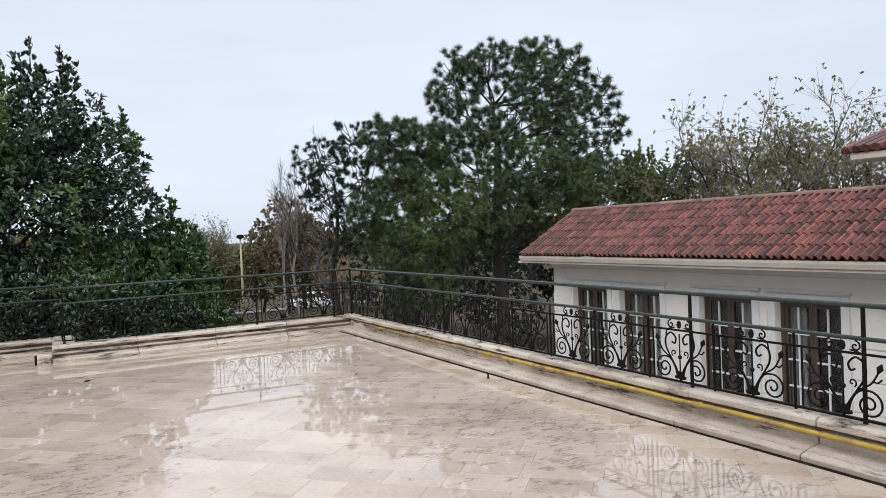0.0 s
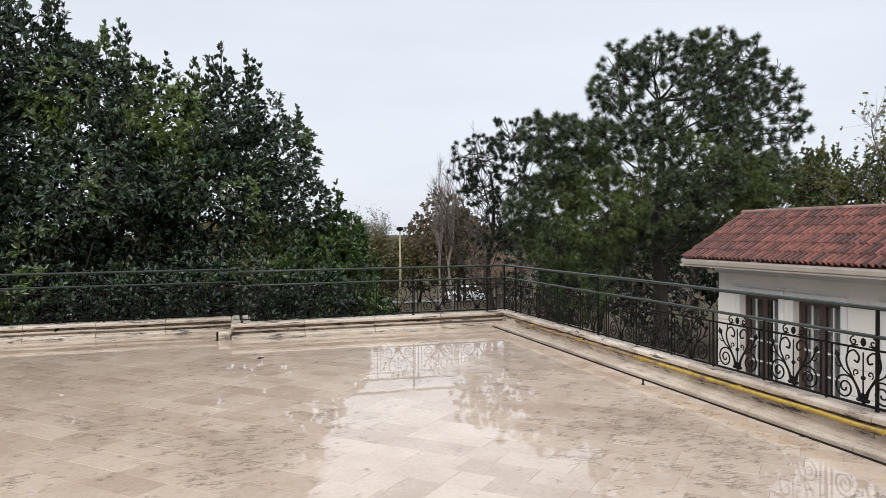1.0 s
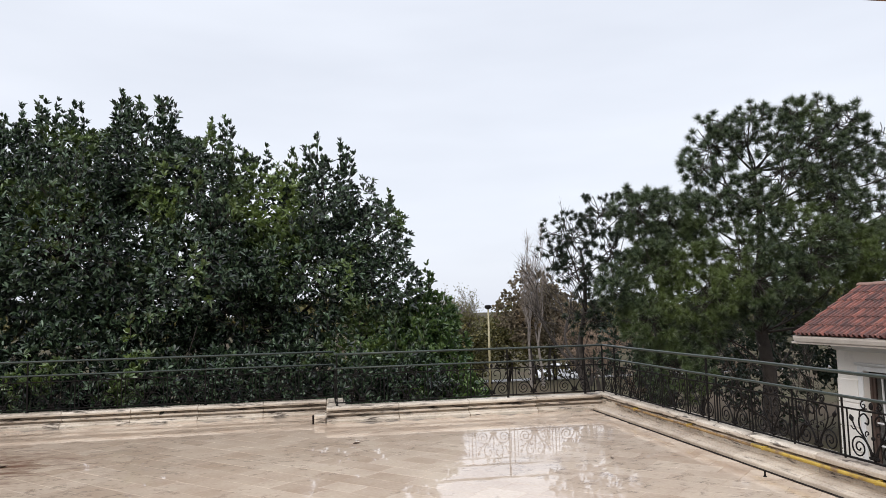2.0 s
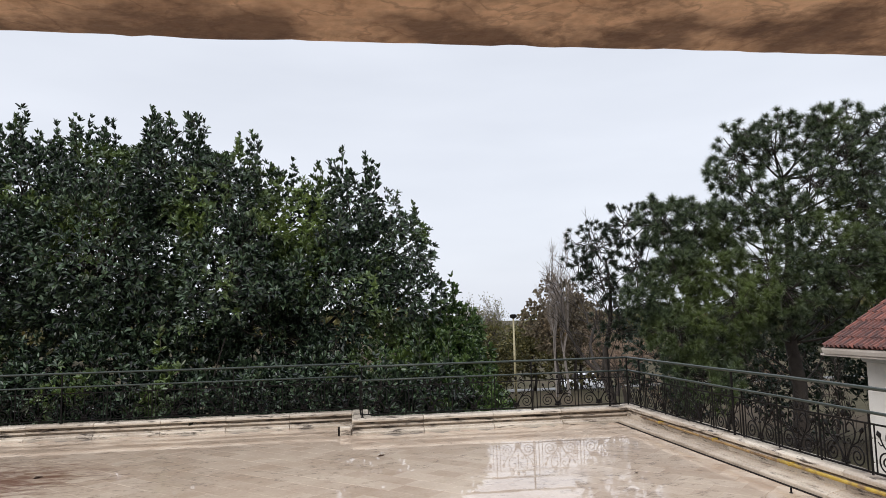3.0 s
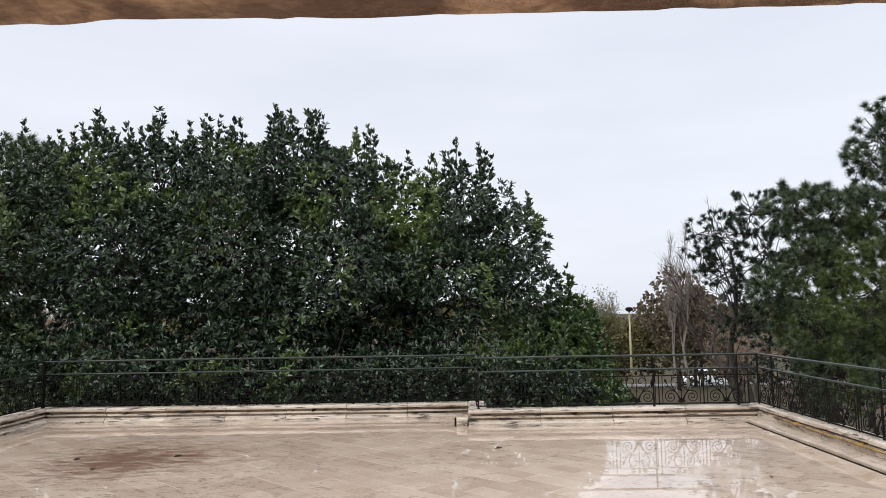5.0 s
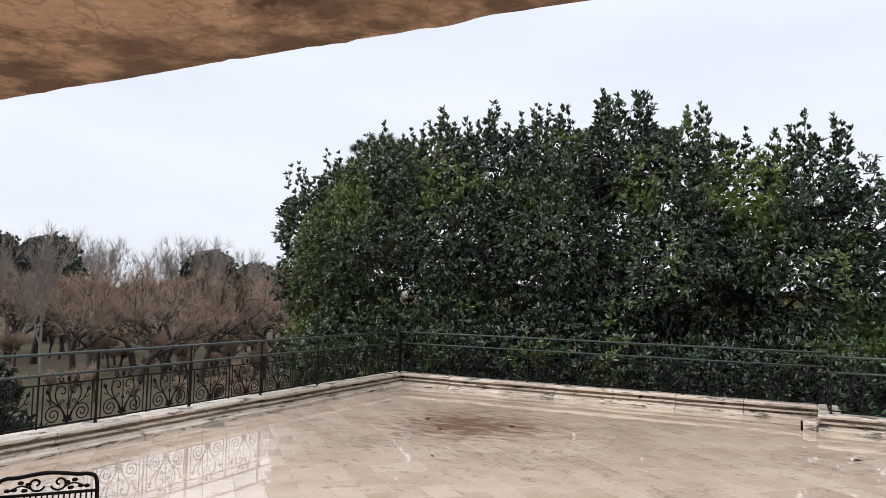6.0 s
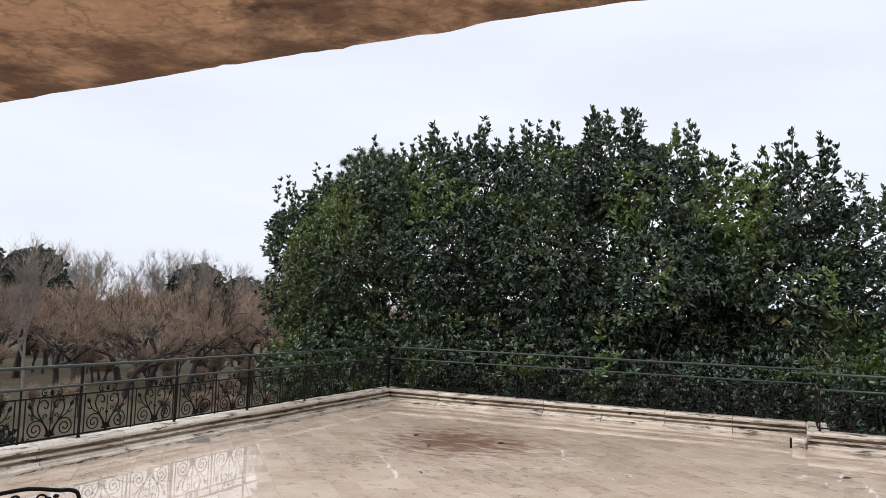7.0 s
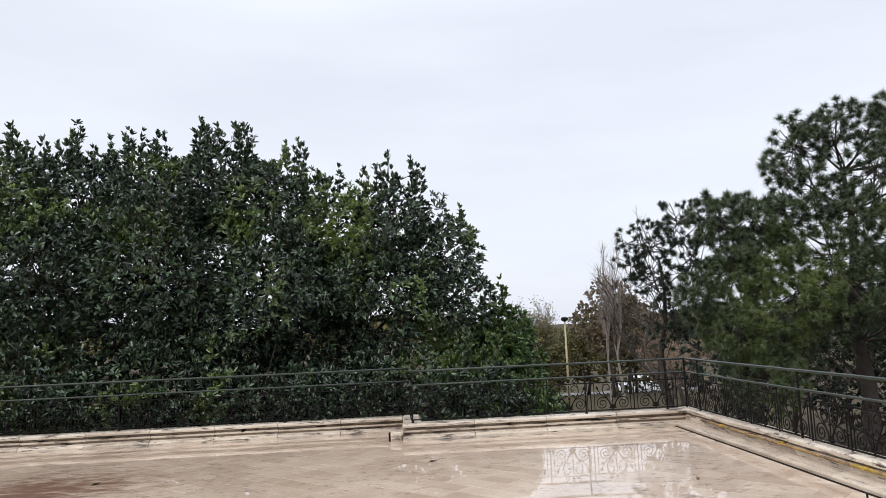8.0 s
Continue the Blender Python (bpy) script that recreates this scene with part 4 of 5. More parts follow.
def limbs(b, rng, trunk, lobes, r0, sides=6, limb=0.2):
    """Trunk along points, with one curved limb out to the heart of each lobe."""
    b.tube(trunk, [r0 * (1 - 0.75 * i / (len(trunk) - 1)) for i in range(len(trunk))], 9)
    for x, y, z, r in lobes:
        root = min(trunk[1:], key=lambda q: (q[0] - x) ** 2 + (q[1] - y) ** 2 + 1.6 * (q[2] - (z - 1.2)) ** 2)
        mid = ((root[0] + x) / 2 + rng.uniform(-0.3, 0.3), (root[1] + y) / 2 + rng.uniform(-0.3, 0.3), (root[2] * 0.6 + z * 0.4) + rng.uniform(-0.3, 0.2))
        b.tube(curve([root, mid, (x, y, z), (x + rng.uniform(-0.3, 0.3), y + rng.uniform(-0.3, 0.3), z + r * 0.75)], 4), [max(0.012, r0 * limb * (1 - i / 14)) for i in range(13)], sides)
    return b


def twigs_to(b, rng, lobes, points, pick, share, thick):
    for i in range(len(points)):
        if rng.uniform() < share:
            x, y, z, r = lobes[pick[i]]
            c = np.array([x, y, z])
            q = points[i]
            s = c + (q - c) * rng.uniform(0.05, 0.3) + rng.normal(size=3) * 0.12
            m = (s + q) / 2 + rng.normal(size=3) * 0.10 - np.array([0, 0, 0.06])
            b.tube([tuple(s), tuple(m), tuple(q)], [thick, thick * 0.7, thick * 0.35], 3, False)


def local(lobes, at):
    return [(x - at[0], y - at[1], z - at[2], r) for x, y, z, r in lobes]


def broad_tree(seed, at, lobes, shoots, material, label, leaf=0.146, width=0.047, count=9, r0=0.22, trunk_top=2.5, group="", share=0.025, bark=None, inner=0.5, spires=0.3, hollow=-0.8, swell=1.0, gaps=()):
    rng = np.random.default_rng(seed)
    at = (at[0], at[1], ground_at(at[1]))
    t = thing("tree", label, "tree", group, at=at)
    lo = [(x, y, z, r * swell) for x, y, z, r in local(lobes, at)]
    h = trunk_top - at[2]
    trunk = [(rng.uniform(-0.2, 0.2) * (i > 0), rng.uniform(-0.2, 0.2) * (i > 0), h * i / 5) for i in range(6)]
    p, a, pick = on_lobes(rng, lo, shoots, inner)
    # a deep opening between the boughs, then smaller hollows
    for x, y, z, r in gaps:
        keep = np.linalg.norm((p - np.array([x - at[0], y - at[1], z - at[2]])) * np.array([0.8, 0.6, 1.15]), axis=1) > r * rng.uniform(0.75, 1.1, len(p))
        p, a, pick = p[keep], a[keep], pick[keep]
    hearts = np.array(lo)[pick, :3]
    dip = np.sin(2.9 * p[:, 0] + 1.3 * p[:, 2] + seed) + np.sin(2.3 * p[:, 1] - 3.3 * p[:, 2]) + np.sin(3.9 * p[:, 0] - 2.1 * p[:, 2] + 1.7 * seed)
    p = np.where((dip < hollow)[:, None], hearts + (p - hearts) * 0.80, p)
    top = np.array([max(q[2] + 0.62 * q[3] for q in lo if (q[0] - x) ** 2 + (q[1] - y) ** 2 < (q[3] * 1.05) ** 2 or q is lo[k]) for (x, y, _), k in zip(p, pick)])
    rise = (p[:, 2] > top) & (rng.uniform(0, 1, len(p)) < spires)
    tall = rng.uniform(0.12, 0.66, len(p)) ** 1.35
    stems = [(tuple(q), tuple(q + np.array([0, 0, h0]))) for q, h0 in zip(p[rise], tall[rise])]
    for step in (0.09, 0.18, 0.27, 0.36, 0.45, 0.54):
        tall = np.concatenate([tall, np.zeros(len(p) - len(tall))])
        keep = rise & (tall > step - 0.1)
        lift = np.array([0, 0, step]) + rng.normal(size=(keep.sum(), 3)) * 0.03
        p = np.concatenate([p, p[keep] + lift])
        a = np.concatenate([a, unit(rng.normal(size=(keep.sum(), 3)) * 0.25 + np.array([0, 0, 1.0]))])
        pick, rise = np.concatenate([pick, pick[keep]]), np.concatenate([rise, np.zeros(keep.sum(), bool)])
    b = limbs(Build(), rng, trunk, lo, r0)
    twigs_to(b, rng, lo, p, pick, share, 0.014)
    for q0, q1 in stems:
        b.tube([q0, q1], [0.008, 0.004], 3, False)
    part("trunk", b.mesh("trunk", bark or M_BARK, smooth=True), t)
    v, q = leaf_cloud(rng, p, a, count, leaf, width)
    part("crown", array_mesh("crown", v, q, material), t)
    return t


def pine(seed, at, lobes, tufts, label, trunk_top, length=0.225, width=0.0085, count=125, r0=0.26, group="", share=0.35, material=None):
    rng = np.random.default_rng(seed)
    t = thing("pine_tree", label, "tree", group, at=at)
    lo = local(lobes, at)
    h = trunk_top - at[2]
    trunk = [(0.12 * math.sin(i * 1.3), 0.1 * math.sin(i * 2.1), h * i / 7) for i in range(8)]
    lo = [(x, y, z, r * 1.1) for x, y, z, r in lo]
    p, a, pick = on_lobes(rng, lo, tufts, 0.35, 0.85, 0.8, 0.6)
    b = limbs(Build(), rng, trunk, lo, r0, 6, 0.15)
    twigs_to(b, rng, lo, p, pick, share, 0.017)
    part("trunk", b.mesh("trunk", M_BARK, smooth=True), t)
    v, f = needle_cloud(rng, p, a, count, length, width)
    part("crown", array_mesh("crown", v, f, material or M_NEEDLE), t)
    return t


def bare_tree_parts(seed, height, spread, bark, twig, kids=4, levels=4, twig_count=11, upright=0.35, leaf=None, leaf_n=0, leaf_size=0.16, twig_width=0.011, first=0.36, stout=0.018):
    """A leafless tree at the origin: trunk and limbs, a haze of twigs, and a few last leaves."""
    rng = np.random.default_rng(seed)
    wood, ends = Build(), []

    def grow(p, d, ln, r, level):
        pts, q = [tuple(p)], p
        for i in range(3):
            d = unit(d + rng.normal(size=3) * 0.17 + np.array([0, 0, upright * 0.3]))
            q = q + d * ln / 3
            pts.append(tuple(q))
        wood.tube(pts, [r, r * 0.85, r * 0.7, r * 0.55], 6 if level < 2 else 3, False)
        if level == levels:
            ends.append((np.array(pts[1]), np.array(pts[3]), d))
            return
        for c in range(kids):
            s = unit(np.cross(d, rng.normal(size=3)))
            nd = unit(d * rng.uniform(0.45, 1.0) + s * spread * rng.uniform(0.5, 1.0) + np.array([0, 0, upright]))
            k = rng.integers(1, 4) if level else rng.integers(2, 4)
            grow(np.array(pts[k]), nd, ln * rng.uniform(0.55, 0.8), r * 0.55, level + 1)

    grow(np.zeros(3), np.array([0, 0, 1.0]), height * first, height * stout, 0)
    vs, qs, n = [], [], 0
    for a, e, d in ends:
        k = twig_count
        t = rng.uniform(0, 1, (k, 1))
        s = a + (e - a) * t
        dr = unit(d + rng.normal(size=(k, 3)) * 0.55 + np.array([0, 0, upright]))
        tip = s + dr * rng.uniform(0.3, 1.0, (k, 1)) * height * 0.095
        w = unit(np.cross(dr, rng.normal(size=(k, 3)))) * twig_width
        v = np.stack([s - w, s + w, tip + w * 0.3, tip - w * 0.3], 1)
        vs.append(v.reshape(-1, 3))
        qs.append(np.arange(4 * k).reshape(-1, 4) + n)
        n += 4 * k
    v, q = np.concatenate(vs), np.concatenate(qs)
    out = [("trunk", wood.mesh("trunk", bark, smooth=True)), ("crown", array_mesh("crown", v, q, twig))]
    if leaf:
        tips = v.reshape(-1, 4, 3)[:, 2]
        tips = tips[rng.choice(len(tips), leaf_n)]
        lv, lq = leaf_cloud(rng, tips, rng.normal(size=tips.shape) + np.array([0, 0, 0.4]), 4, leaf_size, leaf_size * 0.5)
        out.append(("foliage", array_mesh("foliage", lv, lq, leaf)))
    return out


def plant(parts, at, turn, size, label, group="", name="bare_tree", lean=0.0):
    t = thing(name, label, "tree", group, at=(at[0], at[1], ground_at(at[1])), turn=turn)
    if lean:
        t.matrix_basis = pose(at[0], at[1], ground_at(at[1]), 0, lean, turn)
    t.scale = (size, size, size)
    for n, me in parts:
        part(n, me, t)
    return t


GLOSSY = "large evergreen with dark glossy leaves crowding the terrace railing"


def skirt(x0, x1):
    """Low leafy boughs that press against the railing from outside."""
    n = max(1, round((x1 - x0) / 0.95))
    return [(x0 + (x1 - x0) * i / n, 1.24 + 0.12 * math.sin(2.4 * i + x0), 0.22 + 0.16 * math.sin(1.7 * i), 0.80) for i in range(n + 1)]


broad_tree(21, (-3.0, 4.6, GROUND), skirt(-2.6, -0.4) + [(-4.85, 3.7, 3.60, 1.15), (-4.5, 3.4, 2.00, 1.15), (-3.5, 3.0, 0.30, 1.45), (-3.9, 3.8, 4.05, 1.1), (-2.6, 3.6, 4.38, 1.2), (-2.7, 2.6, 2.70, 1.5),
                                     (-2.1, 2.2, 0.50, 1.45), (-1.2, 3.4, 4.52, 1.25), (-1.0, 4.6, 2.20, 1.3)], 11000, M_LEAFY, "large evergreen with yellow-green glossy leaves at the terrace corner", group="evergreens behind the railing", swell=1.05)
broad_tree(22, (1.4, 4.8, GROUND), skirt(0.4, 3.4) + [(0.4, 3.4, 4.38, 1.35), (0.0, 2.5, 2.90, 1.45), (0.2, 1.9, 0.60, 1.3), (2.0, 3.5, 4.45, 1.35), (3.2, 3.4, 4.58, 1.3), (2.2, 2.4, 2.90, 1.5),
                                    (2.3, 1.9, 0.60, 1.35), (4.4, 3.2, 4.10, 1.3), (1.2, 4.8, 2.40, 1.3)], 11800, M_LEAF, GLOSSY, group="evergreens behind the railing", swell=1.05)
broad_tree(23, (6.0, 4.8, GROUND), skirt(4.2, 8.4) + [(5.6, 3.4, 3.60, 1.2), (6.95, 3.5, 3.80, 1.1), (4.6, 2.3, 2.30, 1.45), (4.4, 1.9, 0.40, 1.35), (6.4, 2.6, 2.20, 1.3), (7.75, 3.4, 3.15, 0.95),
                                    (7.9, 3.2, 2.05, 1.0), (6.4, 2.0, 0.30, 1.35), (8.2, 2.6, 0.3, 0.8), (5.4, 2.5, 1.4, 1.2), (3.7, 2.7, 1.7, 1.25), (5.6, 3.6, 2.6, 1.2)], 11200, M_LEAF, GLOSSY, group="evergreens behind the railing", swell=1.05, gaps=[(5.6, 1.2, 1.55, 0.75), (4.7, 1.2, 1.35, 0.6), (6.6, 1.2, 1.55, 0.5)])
broad_tree(24, (8.7, 4.2, GROUND), [(9.25, 3.9, 1.45, 0.62), (8.9, 3.5, 0.9, 0.85), (9.45, 4.0, 0.8, 0.65), (8.9, 2.6, 0.0, 1.0), (9.4, 3.4, -0.6, 1.0), (9.2, 1.7, -0.3, 0.9)], 2600, M_LEAF2, "lower shrub with brighter green leaves beside the dark evergreen",
           leaf=0.15, width=0.055, r0=0.1, trunk_top=0.2)
pine(25, (-4.8, 7.4, GROUND), [(-4.55, 6.4, 5.75, 0.85), (-5.4, 6.3, 5.1, 0.8), (-5.2, 6.6, 3.4, 1.1), (-6.0, 6.6, 1.6, 0.9), (-6.1, 6.4, 0.2, 0.9), (-6.5, 6.4, 2.3, 0.7), (-6.7, 6.4, 1.1, 0.8)], 640, "pine showing above the dark evergreens", 5.8)

SHRUB_LOBES = [(-4.2, -5.6, 0.05, 0.75), (-4.5, -5.9, -0.7, 0.9), (-4.3, -5.1, -0.75, 0.7), (-4.6, -5.2, -1.6, 1.0)]
broad_tree(26, (-4.3, -5.7, GROUND), SHRUB_LOBES, 1500, M_DARKG, "dark shrub showing below the railing", leaf=0.14, width=0.06, r0=0.08, trunk_top=-0.8)
PINE_INNER = [(23.6, 7.6, 3.4, 0.9), (22.4, 7.0, 2.9, 0.95), (24.4, 7.6, 3.4, 0.7), (20.4, 6.8, 2.5, 0.9), (21.6, 7.4, 6.3, 0.9), (19.8, 7.3, 4.3, 0.9), (22.2, 7.3, 4.7, 0.9)]
PINE_LOW = [(20.8, 6.6, 2.9, 1.1), (22.6, 6.9, 3.1, 1.0), (19.0, 6.8, 2.3, 1.1), (22.6, 10.0, 1.6, 1.0), (18.8, 9.8, 1.0, 1.0), (23.6, 7.2, 2.0, 0.9)]
PINE_TOP = [(20.2, 8.2, 7.3, 0.7), (21.3, 8.0, 7.4, 0.65), (22.4, 8.0, 7.55, 0.65), (23.6, 8.0, 7.25, 0.7), (24.8, 8.0, 6.2, 0.7), (25.3, 8.0, 5.0, 0.6)]
PINE = "tall pine with open crown of long-needled tufts"
pine(31, (20.5, 8.6, GROUND), [(18.7, 8.0, 6.3, 0.85), (20.0, 8.2, 6.75, 0.9), (21.6, 8.0, 7.05, 0.9), (23.2, 8.0, 7.25, 0.65), (23.9, 8.5, 6.3, 0.85), (25.0, 8.0, 5.6, 0.7), (24.7, 8.0, 4.4, 0.75),
                               (22.4, 7.5, 5.6, 1.05), (20.6, 7.4, 5.4, 1.05), (18.8, 7.6, 4.8, 0.95), (22.6, 7.4, 3.9, 1.05), (20.8, 7.0, 3.4, 1.15), (19.0, 7.2, 3.0, 1.1), (23.8, 7.6, 2.6, 0.9),
                               (22.2, 7.4, 2.2, 1.0), (19.0, 7.4, 1.7, 1.0), (23.0, 10.4, 0.9, 1.0), (20.4, 10.6, 0.6, 0.9), (18.9, 8.0, 6.9, 0.6), (24.5, 8.0, 6.8, 0.55), (18.2, 7.6, 5.6, 0.7), (18.0, 7.5, 4.2, 0.8)] + PINE_INNER + PINE_LOW + PINE_TOP, 2050, PINE, 5.8, r0=0.27, share=0.9)
pine(32, (17.0, 8.4, GROUND), [(16.0, 7.6, 4.3, 0.85), (17.0, 7.6, 4.2, 0.9), (17.2, 7.5, 3.2, 0.95), (16.2, 7.3, 2.7, 0.95), (17.7, 7.0, 1.9, 1.0), (16.0, 7.1, 1.2, 0.95), (17.6, 7.6, 0.6, 0.9),
                               (16.6, 7.0, -0.2, 1.0), (15.2, 7.4, 2.1, 0.75)], 1000, "lower bushy pine in front of the tall one", 4.2, r0=0.2, share=0.3)
pine(33, (14.9, 9.4, GROUND), [(14.3, 8.8, 3.8, 0.85), (15.3, 8.8, 4.4, 0.75), (14.5, 8.8, 2.7, 0.75), (16.2, 8.8, 4.6, 0.6), (15.0, 8.8, 1.3, 0.8), (15.6, 8.6, 3.2, 0.9), (13.9, 8.8, 3.2, 0.6)], 330,
     "slender dark pine with small round tufts on curved boughs", 3.4, length=0.15, width=0.012, count=70, r0=0.14, share=0.8, material=M_DARKN)

# ---- beyond the road and in the park ----
broad_tree(41, (27.5, 9.0, GROUND), [(26.6, 8.4, 2.9, 1.2), (27.6, 6.6, 2.9, 1.2), (26.8, 7.4, 1.6, 1.4), (28.2, 9.6, 3.2, 1.2)], 2600, M_OLIVEG, "yellow-green broad-leaved tree behind the red roof", leaf=0.15, width=0.07, count=6, trunk_top=2.5, share=0.3)
broad_tree(42, (30.5, -2.6, GROUND), [(30.0, -2.2, 3.2, 1.4), (30.6, -4.0, 4.4, 1.6), (30.4, -2.6, 1.8, 1.6), (31.0, -5.0, 6.0, 1.2)], 1500, M_DARKG, "dark evergreen behind the house wing", leaf=0.26, width=0.12, count=6, trunk_top=3.5)
AUT = bare_tree_parts(51, 8.6, 1.0, M_BARK, M_TWIGP, kids=3, levels=5, twig_count=7, twig_width=0.008, upright=0.22, first=0.30, leaf=M_AUTUMN, leaf_n=2600, leaf_size=0.075)
for x, y, a, s in ((26.6, 3.2, 10, 1.22), (28.5, 0.4, 130, 1.14), (28.8, 5.0, 250, 1.22), (30.5, -1.6, 300, 1.0)):
    plant(AUT, (x, y, GROUND), a, s, "thinning autumn tree with a few yellow leaves", "autumn trees behind the roof", "autumn_tree")
BROWN = [bare_tree_parts(60 + i, 9.0, 0.95, M_BARK, M_TWIG, kids=3, levels=5, twig_count=7, twig_width=0.010, upright=0.22, first=0.27, stout=0.024) for i in range(3)]
SHRUB = bare_tree_parts(64, 9.0, 1.0, M_BARK, M_TWIG, kids=3, levels=4, twig_count=16, twig_width=0.018, upright=0.26, first=0.16)
BACK = bare_tree_parts(65, 9.0, 0.95, M_BARK, M_TWIG, kids=4, levels=3, twig_count=22, twig_width=0.016, upright=0.22, first=0.27)
SLIM = bare_tree_parts(71, 11.0, 0.42, M_PALE, M_TWIGP, kids=3, levels=4, upright=0.75, twig_count=9, twig_width=0.008, first=0.40, stout=0.011)
PALE = bare_tree_parts(70, 11.0, 0.75, M_PALE, M_TWIGP, kids=3, levels=5, upright=0.40, twig_count=8, twig_width=0.010, stout=0.012)
rp = random.Random(5)
# first row of spreading trees, a second row behind, thickets at their feet
for i, (x, y, k) in enumerate(((-23.4, 5.4, 0.94), (-27.2, 13.2, 1.0), (-24.6, 15.2, 0.84), (-22.6, 17.6, 0.98), (-19.6, 20.6, 0.96), (-17.0, 22.5, 0.92), (-30.5, 9.0, 1.0), (-27.0, 19.0, 1.0), (-24.0, 21.0, 0.98), (-29.5, 16.0, 1.0))):
    plant(BROWN[i % 3], (x, y, GROUND), 75 * i, k, "leafless reddish-brown park tree with dark spreading limbs", "bare trees in the park")
for i in range(24):
    a = (i % 12) / 11
    x, y = -46 + 28 * a + rp.uniform(-1.5, 1.5), (14 if i < 12 else 22) + 13 * a + rp.uniform(-2, 3)
    plant(BROWN[(i + 1) % 3] if i < 12 else BACK, (x, y, GROUND), rp.uniform(0, 360), 1.06 + rp.uniform(-0.07, 0.09) + (0.08 if i > 11 else 0), "leafless brown park tree with dense twigs", "bare trees in the park")
for i in range(34):
    a = (i % 17) / 16
    plant(SHRUB, (-40 + 28 * a + rp.uniform(-2, 2), 10 + 14 * a + rp.uniform(-2, 4) + (8 if i > 16 else 0), GROUND), rp.uniform(0, 360), 0.56 + rp.uniform(-0.10, 0.14), "low leafless brown shrub", "brown shrubs below the terrace", "bare_shrub")
for i in range(22):
    a = i / 21
    plant(SHRUB, (-27 + 15 * a + rp.uniform(-1.5, 1.5), 1 + 15 * a + rp.uniform(-1.5, 2.5), GROUND), rp.uniform(0, 360), 0.34 + rp.uniform(-0.06, 0.12), "low leafless brown shrub", "brown shrubs below the terrace", "bare_shrub")
THICKET = bare_tree_parts(66, 9.0, 1.1, M_BARK, M_TWIG, kids=4, levels=3, twig_count=16, twig_width=0.022, upright=0.30, first=0.07)
for i in range(60):
    x = -58 + 47 * (i % 20) / 19 + rp.uniform(-1, 1)
    plant(THICKET, (x, -0.55 * x + 2 + rp.uniform(0, 7) + 7 * (i // 20), GROUND), rp.uniform(0, 360), 0.66 + rp.uniform(-0.14, 0.20), "low brown thicket of leafless shoots", "brown thickets in the park", "bare_shrub")
for i in range(12):
    x = -66 + 26 * i / 11 + rp.uniform(-1.5, 1.5)
    plant(PALE, (x, 33 + 9 * i / 11 + rp.uniform(-2, 3), GROUND), rp.uniform(0, 360), 0.94 + rp.uniform(-0.06, 0.08), "tall pale leafless poplar", "pale poplars")
plant(PALE, (-27.4, 11.6, GROUND), 40, 0.76, "tall pale leafless poplar", "pale poplars")
plant(PALE, (-28.8, 9.4, GROUND), 150, 0.72, "tall pale leafless poplar", "pale poplars")
for i, (x, y, k) in enumerate(((19.6, 31.0, 0.80), (20.5, 31.4, 0.86))):
    plant(SLIM, (x, y, GROUND), 70 * i, k, "slim pale leafless poplar beside the road", "pale poplars")
for i, (x, y, k) in enumerate(((22.0, 26.0, 0.66), (19.0, 15.0, 0.50), (24.5, 24.0, 0.75), (20.8, 22.0, 0.55), (23.5, 18.0, 0.7), (23.0, 30.0, 0.72))):
    plant(BROWN[i % 3], (x, y, GROUND), 100 * i, k, "leafless brown park tree with dense twigs", "bare trees in the park")
for i, (x, y, k) in enumerate(((18.2, 45.0, 0.70), (15.2, 40.0, 0.98), (17.8, 41.0, 0.95), (24.0, 44.0, 0.8))):
    plant(AUT, (x, y, GROUND), 80 * i, k, "thinning autumn tree with a few yellow leaves", "autumn trees by the road", "autumn_tree")
DARKBARE = bare_tree_parts(75, 9.0, 0.8, M_BARK, M_BARK, kids=3, levels=4, twig_count=5, twig_width=0.012, first=0.45)
plant(DARKBARE, (16.6, 12.0, GROUND), 0, 0.74, "dark leaning leafless tree close behind the railing corner", "", "bare_tree", -13)
plant(DARKBARE, (18.6, 4.0, GROUND), 200, 0.50, "dark leafless tree leaning over the side railing", "", "bare_tree", 38)
for i, (x, y, z, r) in enumerate(((20.6, 15.5, 1.2, 2.2), (23.6, 13.0, 1.0, 2.4), (26.8, 11.6, 1.0, 2.1))):
    broad_tree(100 + i, (x, y, GROUND), [(x, y, z, r * 0.8), (x - r * 0.6, y, z - r * 0.6, r * 0.7), (x + r * 0.6, y, z - r * 0.5, r * 0.7), (x, y, z - r, r * 0.8)], 800, M_DARKG,
               "dark undergrowth shrub below the pines", leaf=0.22, width=0.10, count=7, r0=0.1, trunk_top=z, group="undergrowth below the pines", share=0.1)
for i, (x, y, z, r) in enumerate(((-58, 27, 4.2, 2.7), (-55.2, 30.8, 4.1, 2.6), (-46.2, 42, 3.2, 2.8), (-42.6, 44.6, 2.4, 2.4), (-39.2, 46.5, 2.4, 2.2), (-66, 12, 3.6, 3.0))):
    broad_tree(80 + i, (x, y, GROUND), [(x, y, z, r), (x - r * 0.8, y, z - r * 0.5, r * 0.7), (x + r * 0.8, y, z - r * 0.6, r * 0.7), (x, y, z - r * 1.1, r)], 3400, M_DARKG,
               "dark round-headed park pine", leaf=0.40, width=0.24, count=5, r0=0.3, trunk_top=z, group="dark pines in the park", share=0.0, spires=0.0, hollow=-2.0)
